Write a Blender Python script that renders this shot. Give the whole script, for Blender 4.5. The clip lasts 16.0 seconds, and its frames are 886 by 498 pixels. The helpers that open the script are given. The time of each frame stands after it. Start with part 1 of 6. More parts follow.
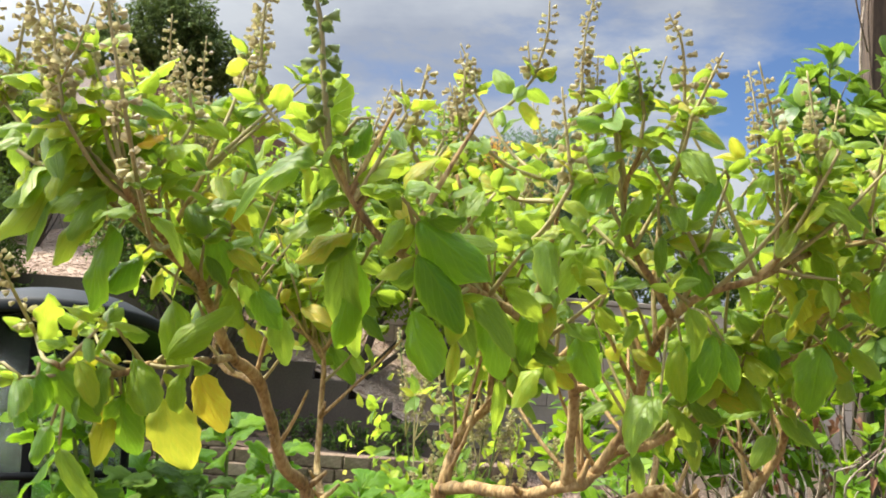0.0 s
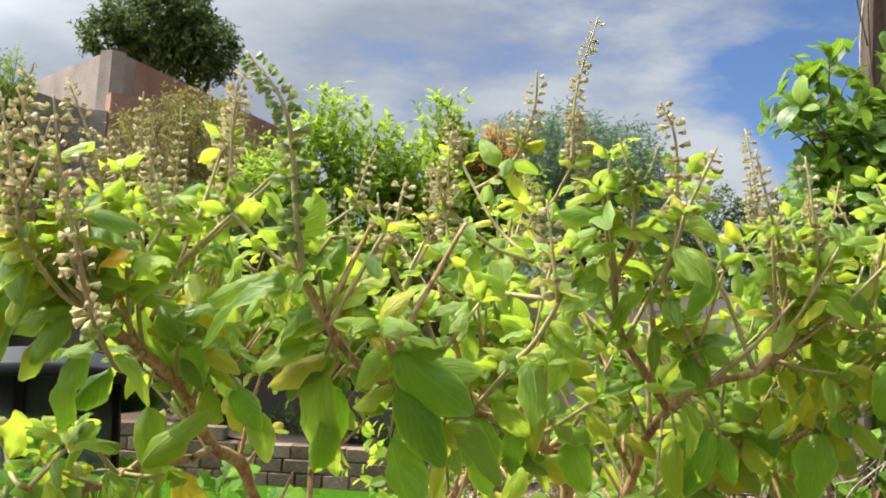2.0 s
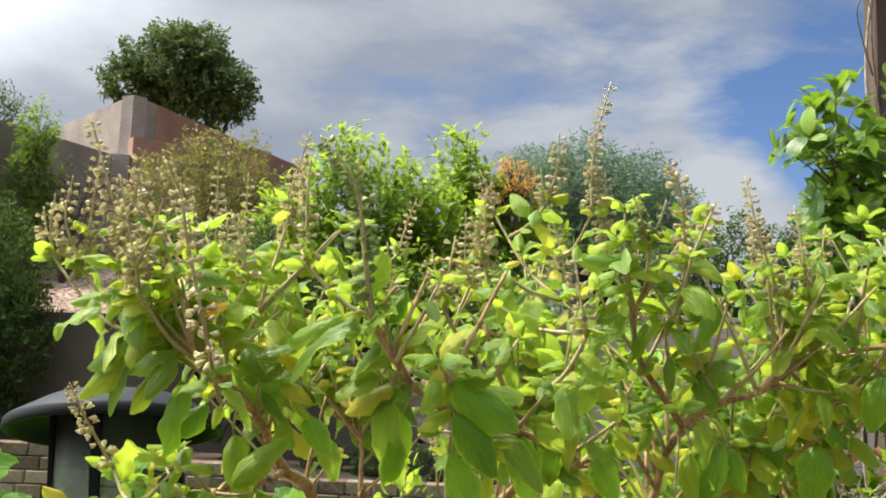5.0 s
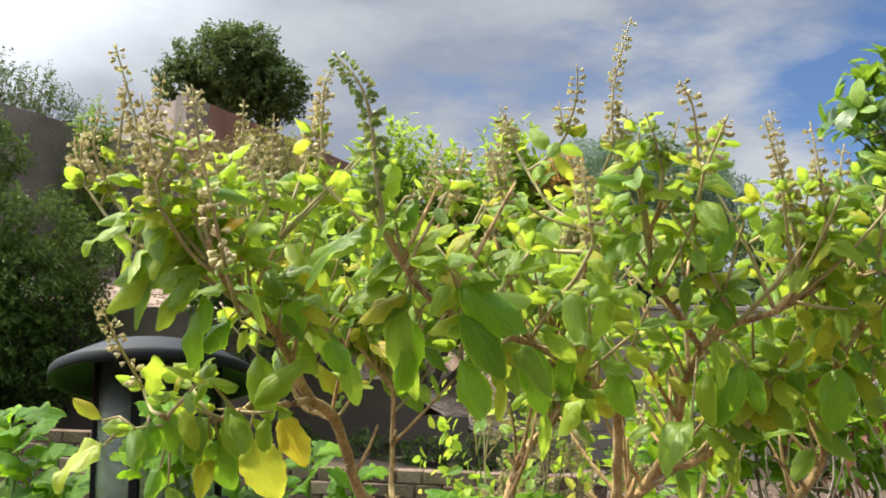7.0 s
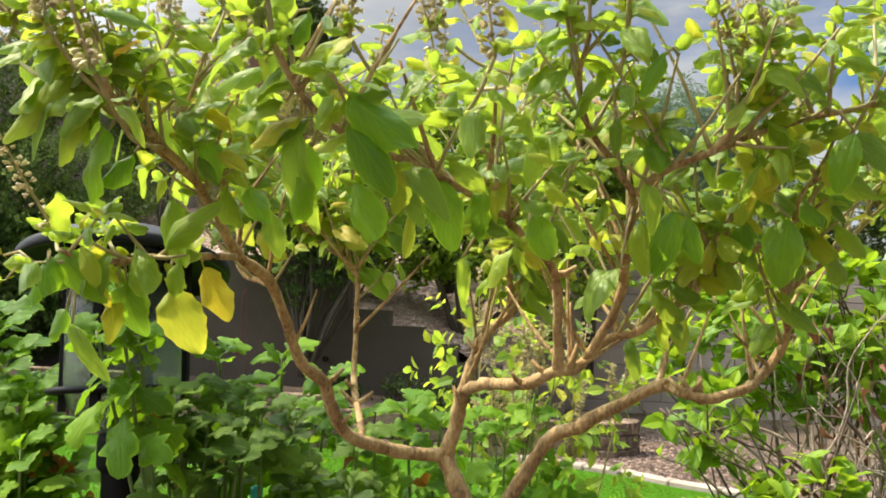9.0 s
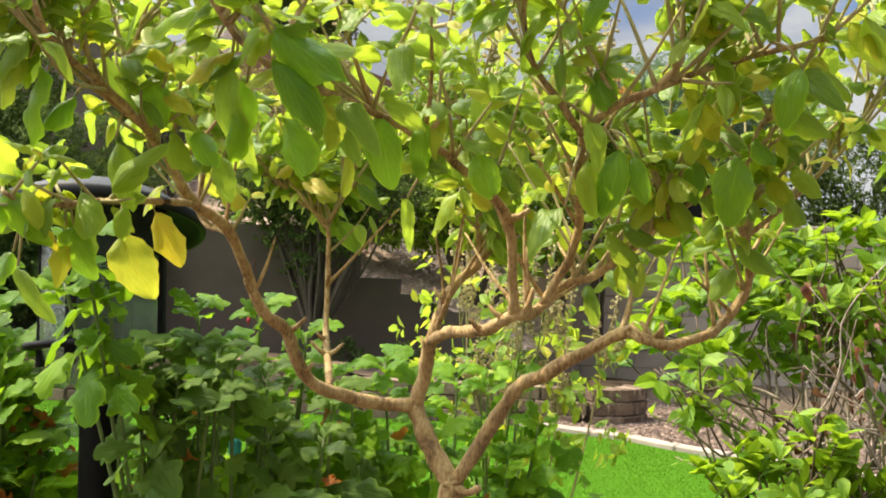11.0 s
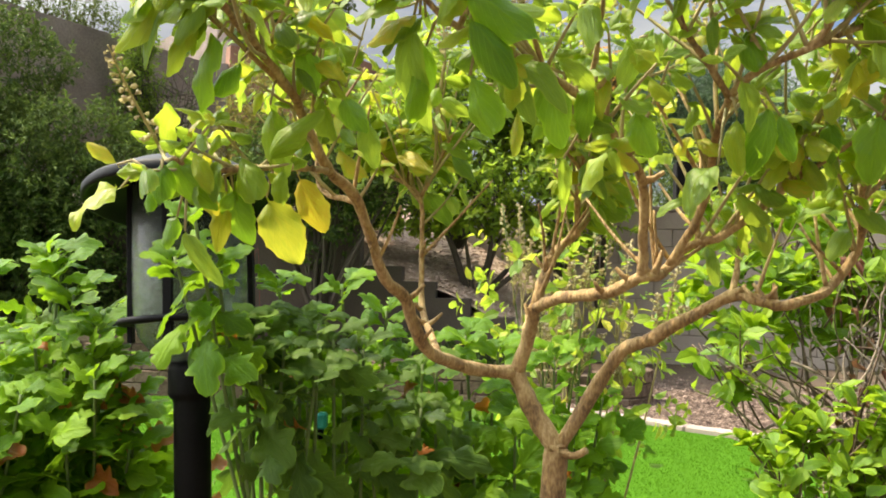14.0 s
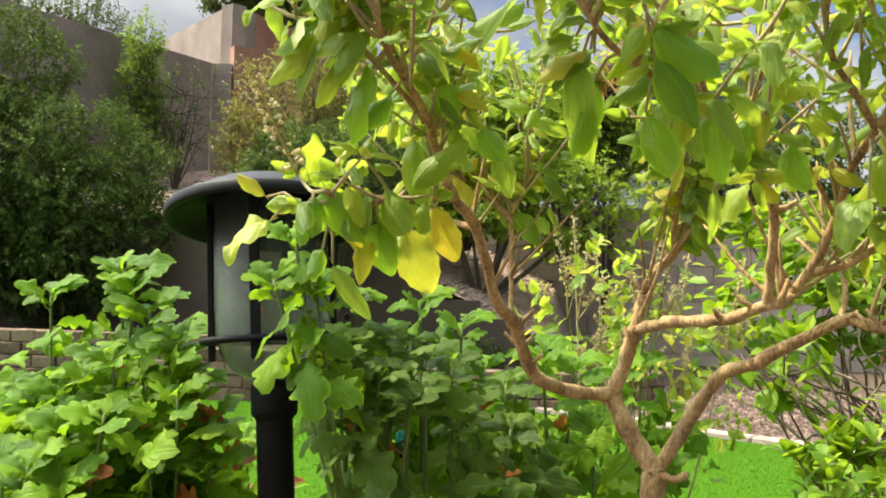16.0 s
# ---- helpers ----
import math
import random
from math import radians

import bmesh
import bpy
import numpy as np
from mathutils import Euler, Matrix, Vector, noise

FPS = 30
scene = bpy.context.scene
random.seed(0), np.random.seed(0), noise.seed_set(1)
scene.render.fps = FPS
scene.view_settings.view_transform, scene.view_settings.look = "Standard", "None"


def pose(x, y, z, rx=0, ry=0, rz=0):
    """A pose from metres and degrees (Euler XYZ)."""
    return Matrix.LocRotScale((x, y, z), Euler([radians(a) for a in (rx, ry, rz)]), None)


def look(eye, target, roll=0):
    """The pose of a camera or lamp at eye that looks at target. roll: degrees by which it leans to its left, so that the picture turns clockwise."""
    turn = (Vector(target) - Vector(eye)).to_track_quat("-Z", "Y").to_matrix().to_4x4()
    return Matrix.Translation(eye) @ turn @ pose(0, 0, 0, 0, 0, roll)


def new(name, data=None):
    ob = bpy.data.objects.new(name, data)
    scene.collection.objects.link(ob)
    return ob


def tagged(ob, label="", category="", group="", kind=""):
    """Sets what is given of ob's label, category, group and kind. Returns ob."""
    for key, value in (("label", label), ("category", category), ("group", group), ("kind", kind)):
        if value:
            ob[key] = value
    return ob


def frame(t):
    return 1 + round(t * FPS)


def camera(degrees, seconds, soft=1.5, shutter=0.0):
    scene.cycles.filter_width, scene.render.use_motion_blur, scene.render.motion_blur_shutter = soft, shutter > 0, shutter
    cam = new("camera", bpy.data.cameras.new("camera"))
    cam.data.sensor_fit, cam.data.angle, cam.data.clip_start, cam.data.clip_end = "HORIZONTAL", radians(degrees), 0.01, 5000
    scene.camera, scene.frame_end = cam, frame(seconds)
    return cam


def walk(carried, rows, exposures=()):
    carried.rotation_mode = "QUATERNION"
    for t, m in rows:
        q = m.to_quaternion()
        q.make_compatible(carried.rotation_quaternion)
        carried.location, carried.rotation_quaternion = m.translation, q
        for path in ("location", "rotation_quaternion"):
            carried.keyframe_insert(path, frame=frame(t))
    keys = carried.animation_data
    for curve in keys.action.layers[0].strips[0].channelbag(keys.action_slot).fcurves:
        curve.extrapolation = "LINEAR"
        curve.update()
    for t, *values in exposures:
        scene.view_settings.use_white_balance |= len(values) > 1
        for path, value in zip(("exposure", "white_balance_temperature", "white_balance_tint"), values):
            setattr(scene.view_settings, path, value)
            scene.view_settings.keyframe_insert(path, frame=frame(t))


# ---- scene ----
cam = camera(51.7, 16.0, soft=1.85)
PATH = [
    (0, (-0.011, 0.155, 1.075), (0.027, 2.141, 1.309), 4.2),
    (0.5, (0.002, 0.178, 1.106), (0.042, 2.166, 1.321), 4.2),
    (1, (0.0, 0.175, 1.132), (0.046, 2.164, 1.334), 4.0),
    (1.5, (0.001, 0.175, 1.153), (0.047, 2.165, 1.347), 3.5),
    (2, (-0.004, 0.174, 1.165), (0.036, 2.165, 1.355), 3.4),
    (2.5, (-0.005, 0.166, 1.189), (0.029, 2.157, 1.374), 3.1),
    (3, (-0.003, 0.153, 1.209), (0.025, 2.145, 1.395), 2.9),
    (3.2, (-0.005, 0.147, 1.213), (0.023, 2.136, 1.412), 2.8),
    (5.3, (-0.027, 0.057, 1.161), (-0.037, 2.041, 1.419), 1.8),
    (5.5, (-0.023, 0.055, 1.162), (-0.044, 2.039, 1.41), 1.8),
    (6, (-0.015, 0.045, 1.148), (-0.056, 2.028, 1.402), 1.8),
    (6.5, (-0.008, 0.052, 1.121), (-0.089, 2.034, 1.376), 1.8),
    (7, (0.007, 0.059, 1.099), (-0.108, 2.04, 1.349), 1.8),
    (7.5, (0.029, 0.074, 1.075), (-0.119, 2.054, 1.317), 2.1),
    (8, (0.053, 0.089, 1.046), (-0.126, 2.07, 1.254), 2.3),
    (8.5, (0.088, 0.1, 1.028), (-0.111, 2.082, 1.209), 2.6),
    (9, (0.114, 0.115, 1.01), (-0.101, 2.097, 1.166), 2.5),
    (9.2, (0.131, 0.122, 1.003), (-0.109, 2.102, 1.163), 2.8),
    (11.3, (0.17, 0.126, 0.988), (-0.069, 2.11, 1.068), 2.0),
    (11.5, (0.164, 0.123, 0.989), (-0.069, 2.108, 1.064), 1.8),
    (12, (0.146, 0.119, 0.978), (-0.081, 2.105, 1.049), 1.8),
    (12.5, (0.118, 0.112, 0.963), (-0.106, 2.098, 1.036), 1.6),
    (13, (0.073, 0.108, 0.956), (-0.145, 2.095, 1.028), 1.4),
    (13.5, (0.045, 0.099, 0.957), (-0.171, 2.086, 1.027), 1.3),
    (14, (0.035, 0.092, 0.959), (-0.181, 2.079, 1.028), 1.3),
    (14.5, (0.019, 0.085, 0.962), (-0.195, 2.072, 1.031), 1.3),
    (15, (-0.016, 0.083, 0.969), (-0.227, 2.07, 1.036), 1.3),
    (15.5, (-0.051, 0.08, 0.976), (-0.258, 2.069, 1.041), 1.3),
    (16, (-0.091, 0.085, 0.984), (-0.296, 2.074, 1.051), 1.4),
]
# the camera opens up and warms a little when the view sinks from the sky into the leaves
EXPOSURES = [(0.0, 1.1, 6800, 10), (3.0, 0.99, 6800, 10), (5.5, 0.93, 6800, 10), (7.0, 0.93, 6800, 10), (9.0, 1.0, 7150, 10), (11.5, 1.12, 7450, 10), (13.5, 1.14, 7500, 10), (16.0, 1.14, 7300, 10)]
walk(cam, [(t, look(eye, target, roll)) for t, eye, target, roll in PATH], EXPOSURES)

# ---- light ----
SUN_DIR = Vector((-0.5, 0.12, 0.86)).normalized()
sun_el = math.asin(SUN_DIR.z)
sun_az = math.atan2(SUN_DIR.x, SUN_DIR.y)
world = bpy.data.worlds.new("sky")
scene.world = world
world.use_nodes = True
wn, wl = world.node_tree.nodes, world.node_tree.links
wn.clear()
w_out = wn.new("ShaderNodeOutputWorld")
w_bg = wn.new("ShaderNodeBackground")
w_bg.inputs["Strength"].default_value = 0.116
w_sky = wn.new("ShaderNodeTexSky")
w_sky.sky_type = "NISHITA"
w_sky.sun_disc = False
w_sky.sun_elevation = sun_el
w_sky.sun_rotation = sun_az
w_sky.altitude = 700
w_sky.air_density = 0.9
w_sky.dust_density = 0.3
w_sky.ozone_density = 4.0
w_tc = wn.new("ShaderNodeTexCoord")
w_map = wn.new("ShaderNodeMapping")
w_map.inputs["Scale"].default_value = (1.0, 1.0, 2.6)
w_map.inputs["Rotation"].default_value = (0.0, 0.25, 0.0)
w_map.inputs["Location"].default_value = (0.62, 0.0, 0.1)
w_noise = wn.new("ShaderNodeTexNoise")
w_noise.inputs["Scale"].default_value = 1.9
w_noise.inputs["Detail"].default_value = 7.0
w_noise.inputs["Roughness"].default_value = 0.52
w_noise.inputs["Distortion"].default_value = 0.35
w_ramp = wn.new("ShaderNodeValToRGB")
w_ramp.color_ramp.elements[0].position = 0.46
w_ramp.color_ramp.elements[1].position = 0.74
w_tone = wn.new("ShaderNodeTexNoise")
w_tone.inputs["Scale"].default_value = 3.4
w_tone.inputs["Detail"].default_value = 5.0
w_tramp = wn.new("ShaderNodeValToRGB")
w_tramp.color_ramp.elements[0].position = 0.62
w_tramp.color_ramp.elements[0].color = (1.55, 1.8, 2.3, 1)
w_tramp.color_ramp.elements[1].position = 0.95
w_tramp.color_ramp.elements[1].color = (2.6, 2.85, 3.2, 1)
w_mix = wn.new("ShaderNodeMix")
w_mix.data_type = "RGBA"
wl.new(w_tc.outputs["Generated"], w_map.inputs["Vector"])
wl.new(w_map.outputs["Vector"], w_noise.inputs["Vector"])
wl.new(w_map.outputs["Vector"], w_tone.inputs["Vector"])
w_sep = wn.new("ShaderNodeSeparateXYZ")
w_bank = wn.new("ShaderNodeMath")
w_bank.operation = "MULTIPLY_ADD"
w_bank.inputs[1].default_value = -0.3
wl.new(w_tc.outputs["Generated"], w_sep.inputs[0])
wl.new(w_sep.outputs["X"], w_bank.inputs[0])
wl.new(w_noise.outputs["Fac"], w_bank.inputs[2])


def sky_spot(azimuth, height, lo, hi):
    """1 round one direction of the sky, falling to 0."""
    way = Vector((math.sin(radians(azimuth)) * math.cos(radians(height)), math.cos(radians(azimuth)) * math.cos(radians(height)), math.sin(radians(height))))
    dot = wn.new("ShaderNodeVectorMath")
    dot.operation = "DOT_PRODUCT"
    dot.inputs[1].default_value = way
    rng = wn.new("ShaderNodeMapRange")
    rng.interpolation_type = "SMOOTHSTEP"
    rng.inputs["From Min"].default_value = math.cos(radians(hi))
    rng.inputs["From Max"].default_value = math.cos(radians(lo))
    wl.new(w_tc.outputs["Generated"], dot.inputs[0])
    wl.new(dot.outputs["Value"], rng.inputs["Value"])
    return rng.outputs["Result"]


def sky_add(value, amount, base):
    node = wn.new("ShaderNodeMath")
    node.operation = "MULTIPLY_ADD"
    node.inputs[1].default_value = amount
    wl.new(value, node.inputs[0])
    wl.new(base, node.inputs[2])
    return node.outputs[0]


# a clear gap in the cloud to the right, with a white heap of cloud under it
clear_gap, clear_tail = sky_spot(20, 13.8, 0.3, 6), sky_spot(26, 16, 0.3, 8)
heap = sky_spot(17.5, 9.3, 1, 5.5)
w_fine = wn.new("ShaderNodeTexNoise")
w_fine.inputs["Scale"].default_value = 7.0
w_fine.inputs["Detail"].default_value = 8.0
w_fine.inputs["Roughness"].default_value = 0.6
wl.new(w_map.outputs["Vector"], w_fine.inputs["Vector"])
w_fac = sky_add(w_fine.outputs["Fac"], 0.75, sky_add(heap, 0.34, sky_add(clear_tail, -0.3, sky_add(clear_gap, -0.34, w_bank.outputs[0]))))
wl.new(w_fac, w_ramp.inputs["Fac"])
w_shade = sky_add(w_sep.outputs["X"], -0.22, sky_add(w_fine.outputs["Fac"], 0.5, sky_add(heap, 0.3, w_tone.outputs["Fac"])))
wl.new(w_shade, w_tramp.inputs["Fac"])
wl.new(w_ramp.outputs["Color"], w_mix.inputs["Factor"])
w_deep = wn.new("ShaderNodeMix")
w_deep.data_type = "RGBA"
w_deep.blend_type = "MULTIPLY"
w_deep.inputs["Factor"].default_value = 1.0
w_deep.inputs["B"].default_value = (0.5, 0.55, 0.62, 1)
wl.new(w_sky.outputs["Color"], w_deep.inputs["A"])
wl.new(w_deep.outputs["Result"], w_mix.inputs["A"])
# clouds glow brighter round the sun, as thin cloud does
w_dot = wn.new("ShaderNodeVectorMath")
w_dot.operation = "DOT_PRODUCT"
w_dot.inputs[1].default_value = SUN_DIR
w_glow = wn.new("ShaderNodeMapRange")
w_glow.interpolation_type = "SMOOTHSTEP"
w_glow.inputs["From Min"].default_value = 0.5
w_glow.inputs["From Max"].default_value = 1.0
w_glow.inputs["To Min"].default_value = 1.0
w_glow.inputs["To Max"].default_value = 11.0
w_mul = wn.new("ShaderNodeMix")
w_mul.data_type = "RGBA"
w_mul.blend_type = "MULTIPLY"
w_mul.inputs["Factor"].default_value = 1.0
wl.new(w_tc.outputs["Generated"], w_dot.inputs[0])
wl.new(w_dot.outputs["Value"], w_glow.inputs["Value"])
wl.new(w_tramp.outputs["Color"], w_mul.inputs["A"])
wl.new(w_glow.outputs["Result"], w_mul.inputs["B"])
wl.new(w_mul.outputs["Result"], w_mix.inputs["B"])
wl.new(w_mix.outputs["Result"], w_bg.inputs["Color"])
wl.new(w_bg.outputs["Background"], w_out.inputs["Surface"])

sun = new("sun", bpy.data.lights.new("sun", "SUN"))
sun.data.energy = 3.35
sun.data.angle = radians(0.6)
sun.data.color = (1.0, 0.92, 0.78)
sun.matrix_world = look((-20, 8, 24), Vector((-20, 8, 24)) - SUN_DIR)


# ---- materials ----
def material(name):
    m = bpy.data.materials.new(name)
    m.use_nodes = True
    m.node_tree.nodes.clear()
    return m, m.node_tree.nodes, m.node_tree.links


def ramp_node(nodes, stops):
    r = nodes.new("ShaderNodeValToRGB")
    els = r.color_ramp.elements
    while len(els) < len(stops):
        els.new(0.5)
    for e, (p, c) in zip(els, stops):
        e.position = p
        e.color = (*c, 1)
    return r


def rough_surface(name, stops, scale=20, fine=200, rough=0.85, bump=0.3, stretch=(1, 1, 1), vary=0.0, metal=0.0, dist=0.004):
    """Two scales of noise on a colour ramp, with a fine bump; vary: brightness spread from object to object."""
    m, n, l = material(name)
    out = n.new("ShaderNodeOutputMaterial")
    bs = n.new("ShaderNodeBsdfPrincipled")
    tc = n.new("ShaderNodeTexCoord")
    mp = n.new("ShaderNodeMapping")
    mp.inputs["Scale"].default_value = stretch
    a = n.new("ShaderNodeTexNoise")
    a.inputs["Scale"].default_value = scale
    a.inputs["Detail"].default_value = 6
    b = n.new("ShaderNodeTexNoise")
    b.inputs["Scale"].default_value = fine
    b.inputs["Detail"].default_value = 4
    add = n.new("ShaderNodeMath")
    add.operation = "MULTIPLY_ADD"
    add.inputs[1].default_value = 0.45
    half = n.new("ShaderNodeMath")
    half.operation = "MULTIPLY"
    half.inputs[1].default_value = 0.55
    r = ramp_node(n, stops)
    bp = n.new("ShaderNodeBump")
    bp.inputs["Strength"].default_value = bump
    bp.inputs["Distance"].default_value = dist
    l.new(tc.outputs["Object"], mp.inputs["Vector"])
    l.new(mp.outputs["Vector"], a.inputs["Vector"])
    l.new(mp.outputs["Vector"], b.inputs["Vector"])
    l.new(a.outputs["Fac"], half.inputs[0])
    l.new(b.outputs["Fac"], add.inputs[0])
    l.new(half.outputs[0], add.inputs[2])
    last = add.outputs[0]
    if vary:
        oi = n.new("ShaderNodeObjectInfo")
        ma = n.new("ShaderNodeMath")
        ma.operation = "MULTIPLY_ADD"
        ma.inputs[1].default_value = vary
        l.new(oi.outputs["Random"], ma.inputs[0])
        l.new(last, ma.inputs[2])
        sub = n.new("ShaderNodeMath")
        sub.operation = "SUBTRACT"
        sub.inputs[1].default_value = vary / 2
        l.new(ma.outputs[0], sub.inputs[0])
        last = sub.outputs[0]
    l.new(last, r.inputs["Fac"])
    l.new(add.outputs[0], bp.inputs["Height"])
    l.new(r.outputs["Color"], bs.inputs["Base Color"])
    l.new(bp.outputs["Normal"], bs.inputs["Normal"])
    bs.inputs["Roughness"].default_value = rough
    bs.inputs["Metallic"].default_value = metal
    l.new(bs.outputs["BSDF"], out.inputs["Surface"])
    return m


def leaf_surface(name, stops, thin, rough=0.45, through_light=0.4, veins=0.16, single=False, gloss=0.35):
    """Leaf: colour spread over leaves, veins along the leaf's own axes, light shining through."""
    m, n, l = material(name)
    out = n.new("ShaderNodeOutputMaterial")
    bs = n.new("ShaderNodeBsdfPrincipled")
    bs.inputs["Roughness"].default_value = rough
    bs.inputs["Specular IOR Level"].default_value = gloss
    tl = n.new("ShaderNodeBsdfTranslucent")
    mix = n.new("ShaderNodeMixShader")
    mix.inputs["Fac"].default_value = through_light
    if single:
        rnd = n.new("ShaderNodeObjectInfo").outputs["Random"]
    else:
        rnd = n.new("ShaderNodeNewGeometry").outputs["Random Per Island"]
    tc = n.new("ShaderNodeTexCoord")
    no = n.new("ShaderNodeTexNoise")
    no.inputs["Scale"].default_value = 45
    no.inputs["Detail"].default_value = 4
    if veins:
        no.inputs["Scale"].default_value = 5
        l.new(n.new("ShaderNodeUVMap").outputs["UV"], no.inputs["Vector"])
    else:
        l.new(tc.outputs["Object"], no.inputs["Vector"])
    ad = n.new("ShaderNodeMath")
    ad.operation = "MULTIPLY_ADD"
    ad.inputs[1].default_value = 0.5
    l.new(no.outputs["Fac"], ad.inputs[0])
    sc = n.new("ShaderNodeMath")
    sc.operation = "MULTIPLY_ADD"
    sc.inputs[1].default_value = 1.0
    sc.inputs[2].default_value = -0.25
    l.new(rnd, sc.inputs[0])
    l.new(sc.outputs[0], ad.inputs[2])
    r = ramp_node(n, stops)
    l.new(ad.outputs[0], r.inputs["Fac"])
    col = r.outputs["Color"]
    if veins:
        uv = n.new("ShaderNodeUVMap")
        sep = n.new("ShaderNodeSeparateXYZ")
        l.new(uv.outputs["UV"], sep.inputs[0])
        ab = n.new("ShaderNodeMath")
        ab.operation = "ABSOLUTE"
        l.new(sep.outputs["Y"], ab.inputs[0])
        ph = n.new("ShaderNodeMath")
        ph.operation = "MULTIPLY_ADD"
        ph.inputs[1].default_value = -0.55
        l.new(ab.outputs[0], ph.inputs[0])
        l.new(sep.outputs["X"], ph.inputs[2])
        fr = n.new("ShaderNodeMath")
        fr.operation = "MULTIPLY"
        fr.inputs[1].default_value = 34
        l.new(ph.outputs[0], fr.inputs[0])
        si = n.new("ShaderNodeMath")
        si.operation = "SINE"
        l.new(fr.outputs[0], si.inputs[0])
        side = n.new("ShaderNodeMapRange")
        side.inputs["From Min"].default_value = 0.82
        side.inputs["From Max"].default_value = 1.0
        l.new(si.outputs[0], side.inputs["Value"])
        mid = n.new("ShaderNodeMapRange")
        mid.inputs["From Min"].default_value = 0.1
        mid.inputs["From Max"].default_value = 0.02
        l.new(ab.outputs[0], mid.inputs["Value"])
        mx = n.new("ShaderNodeMath")
        mx.operation = "MAXIMUM"
        l.new(side.outputs["Result"], mx.inputs[0])
        l.new(mid.outputs["Result"], mx.inputs[1])
        mf = n.new("ShaderNodeMath")
        mf.operation = "MULTIPLY"
        mf.inputs[1].default_value = veins
        l.new(mx.outputs[0], mf.inputs[0])
        vm = n.new("ShaderNodeMix")
        vm.data_type = "RGBA"
        vm.inputs["B"].default_value = (*thin, 1)
        l.new(mf.outputs[0], vm.inputs["Factor"])
        l.new(col, vm.inputs["A"])
        col = vm.outputs["Result"]
        # paler margin painted in, as light caught along the leaf's edge
        lit_rim = n.new("ShaderNodeMapRange")
        lit_rim.inputs["From Min"].default_value = 0.82
        lit_rim.inputs["From Max"].default_value = 1.0
        lit_rim.inputs["To Max"].default_value = 0.62
        l.new(ab.outputs[0], lit_rim.inputs["Value"])
        rm = n.new("ShaderNodeMix")
        rm.data_type = "RGBA"
        rm.inputs["B"].default_value = (*thin, 1)
        l.new(lit_rim.outputs["Result"], rm.inputs["Factor"])
        l.new(col, rm.inputs["A"])
        col = rm.outputs["Result"]
        bp = n.new("ShaderNodeBump")
        bp.inputs["Strength"].default_value = 0.6
        bp.inputs["Distance"].default_value = 0.003
        bp.invert = True
        rel = n.new("ShaderNodeMath")
        rel.operation = "MULTIPLY_ADD"
        rel.inputs[1].default_value = -0.9
        l.new(no.outputs["Fac"], rel.inputs[0])
        l.new(mx.outputs[0], rel.inputs[2])
        l.new(rel.outputs[0], bp.inputs["Height"])
        l.new(bp.outputs["Normal"], bs.inputs["Normal"])
    l.new(col, bs.inputs["Base Color"])
    tm = n.new("ShaderNodeMix")
    tm.data_type = "RGBA"
    tm.inputs["Factor"].default_value = 0.55
    tm.inputs["B"].default_value = (*thin, 1)
    l.new(col, tm.inputs["A"])
    l.new(tm.outputs["Result"], tl.inputs["Color"])
    l.new(bs.outputs["BSDF"], mix.inputs[1])
    l.new(tl.outputs["BSDF"], mix.inputs[2])
    l.new(mix.outputs["Shader"], out.inputs["Surface"])
    return m


BASIL_STOPS = [(0.0, (0.085, 0.195, 0.02)), (0.3, (0.178, 0.32, 0.028)), (0.65, (0.31, 0.46, 0.036)), (0.88, (0.48, 0.54, 0.042)), (1.0, (0.66, 0.5, 0.05))]
M_basil = leaf_surface("basil_leaf", BASIL_STOPS, (0.5, 0.64, 0.06), single=True, through_light=0.5, gloss=0.6, rough=0.42)
M_basil_small = leaf_surface("basil_small_leaf", BASIL_STOPS, (0.5, 0.64, 0.06), through_light=0.5, gloss=0.6, rough=0.42)
M_basil_old = leaf_surface("basil_old_leaf", [(0.0, (0.07, 0.19, 0.014)), (0.5, (0.14, 0.31, 0.02)), (1.0, (0.26, 0.45, 0.026))], (0.5, 0.78, 0.04), single=True, through_light=0.52, gloss=0.7, rough=0.38)
M_yellow = leaf_surface("yellowed_leaf", [(0.0, (0.24, 0.38, 0.03)), (0.4, (0.5, 0.52, 0.03)), (0.75, (0.62, 0.52, 0.03)), (1.0, (0.6, 0.32, 0.02))], (0.66, 0.6, 0.06), single=True, through_light=0.45)
MUM_STOPS = [(0.0, (0.036, 0.1, 0.007)), (0.5, (0.088, 0.215, 0.011)), (1.0, (0.19, 0.35, 0.018))]
M_mum = leaf_surface("lobed_leaf", MUM_STOPS, (0.36, 0.6, 0.025), single=True, through_light=0.45, rough=0.5, gloss=0.2)
M_mum_small = leaf_surface("lobed_leaf_small", MUM_STOPS, (0.36, 0.6, 0.025), through_light=0.45, rough=0.5, gloss=0.2)
# lobed leaf again, darkened: the shade under the basil is painted into these colours
SHADE_STOPS = [(0.0, (0.04, 0.085, 0.014)), (0.5, (0.08, 0.155, 0.022)), (1.0, (0.15, 0.25, 0.036))]
M_mum_shade = leaf_surface("shade_lobed_leaf", SHADE_STOPS, (0.2, 0.36, 0.03), single=True, through_light=0.4, rough=0.5, gloss=0.2)
M_mum_shade_small = leaf_surface("shade_lobed_leaf_small", SHADE_STOPS, (0.2, 0.36, 0.03), through_light=0.4, rough=0.5, gloss=0.2)
M_rust = leaf_surface("withered_leaf", [(0.0, (0.3, 0.08, 0.015)), (0.5, (0.5, 0.17, 0.02)), (1.0, (0.36, 0.22, 0.08))], (0.6, 0.25, 0.04), single=True)
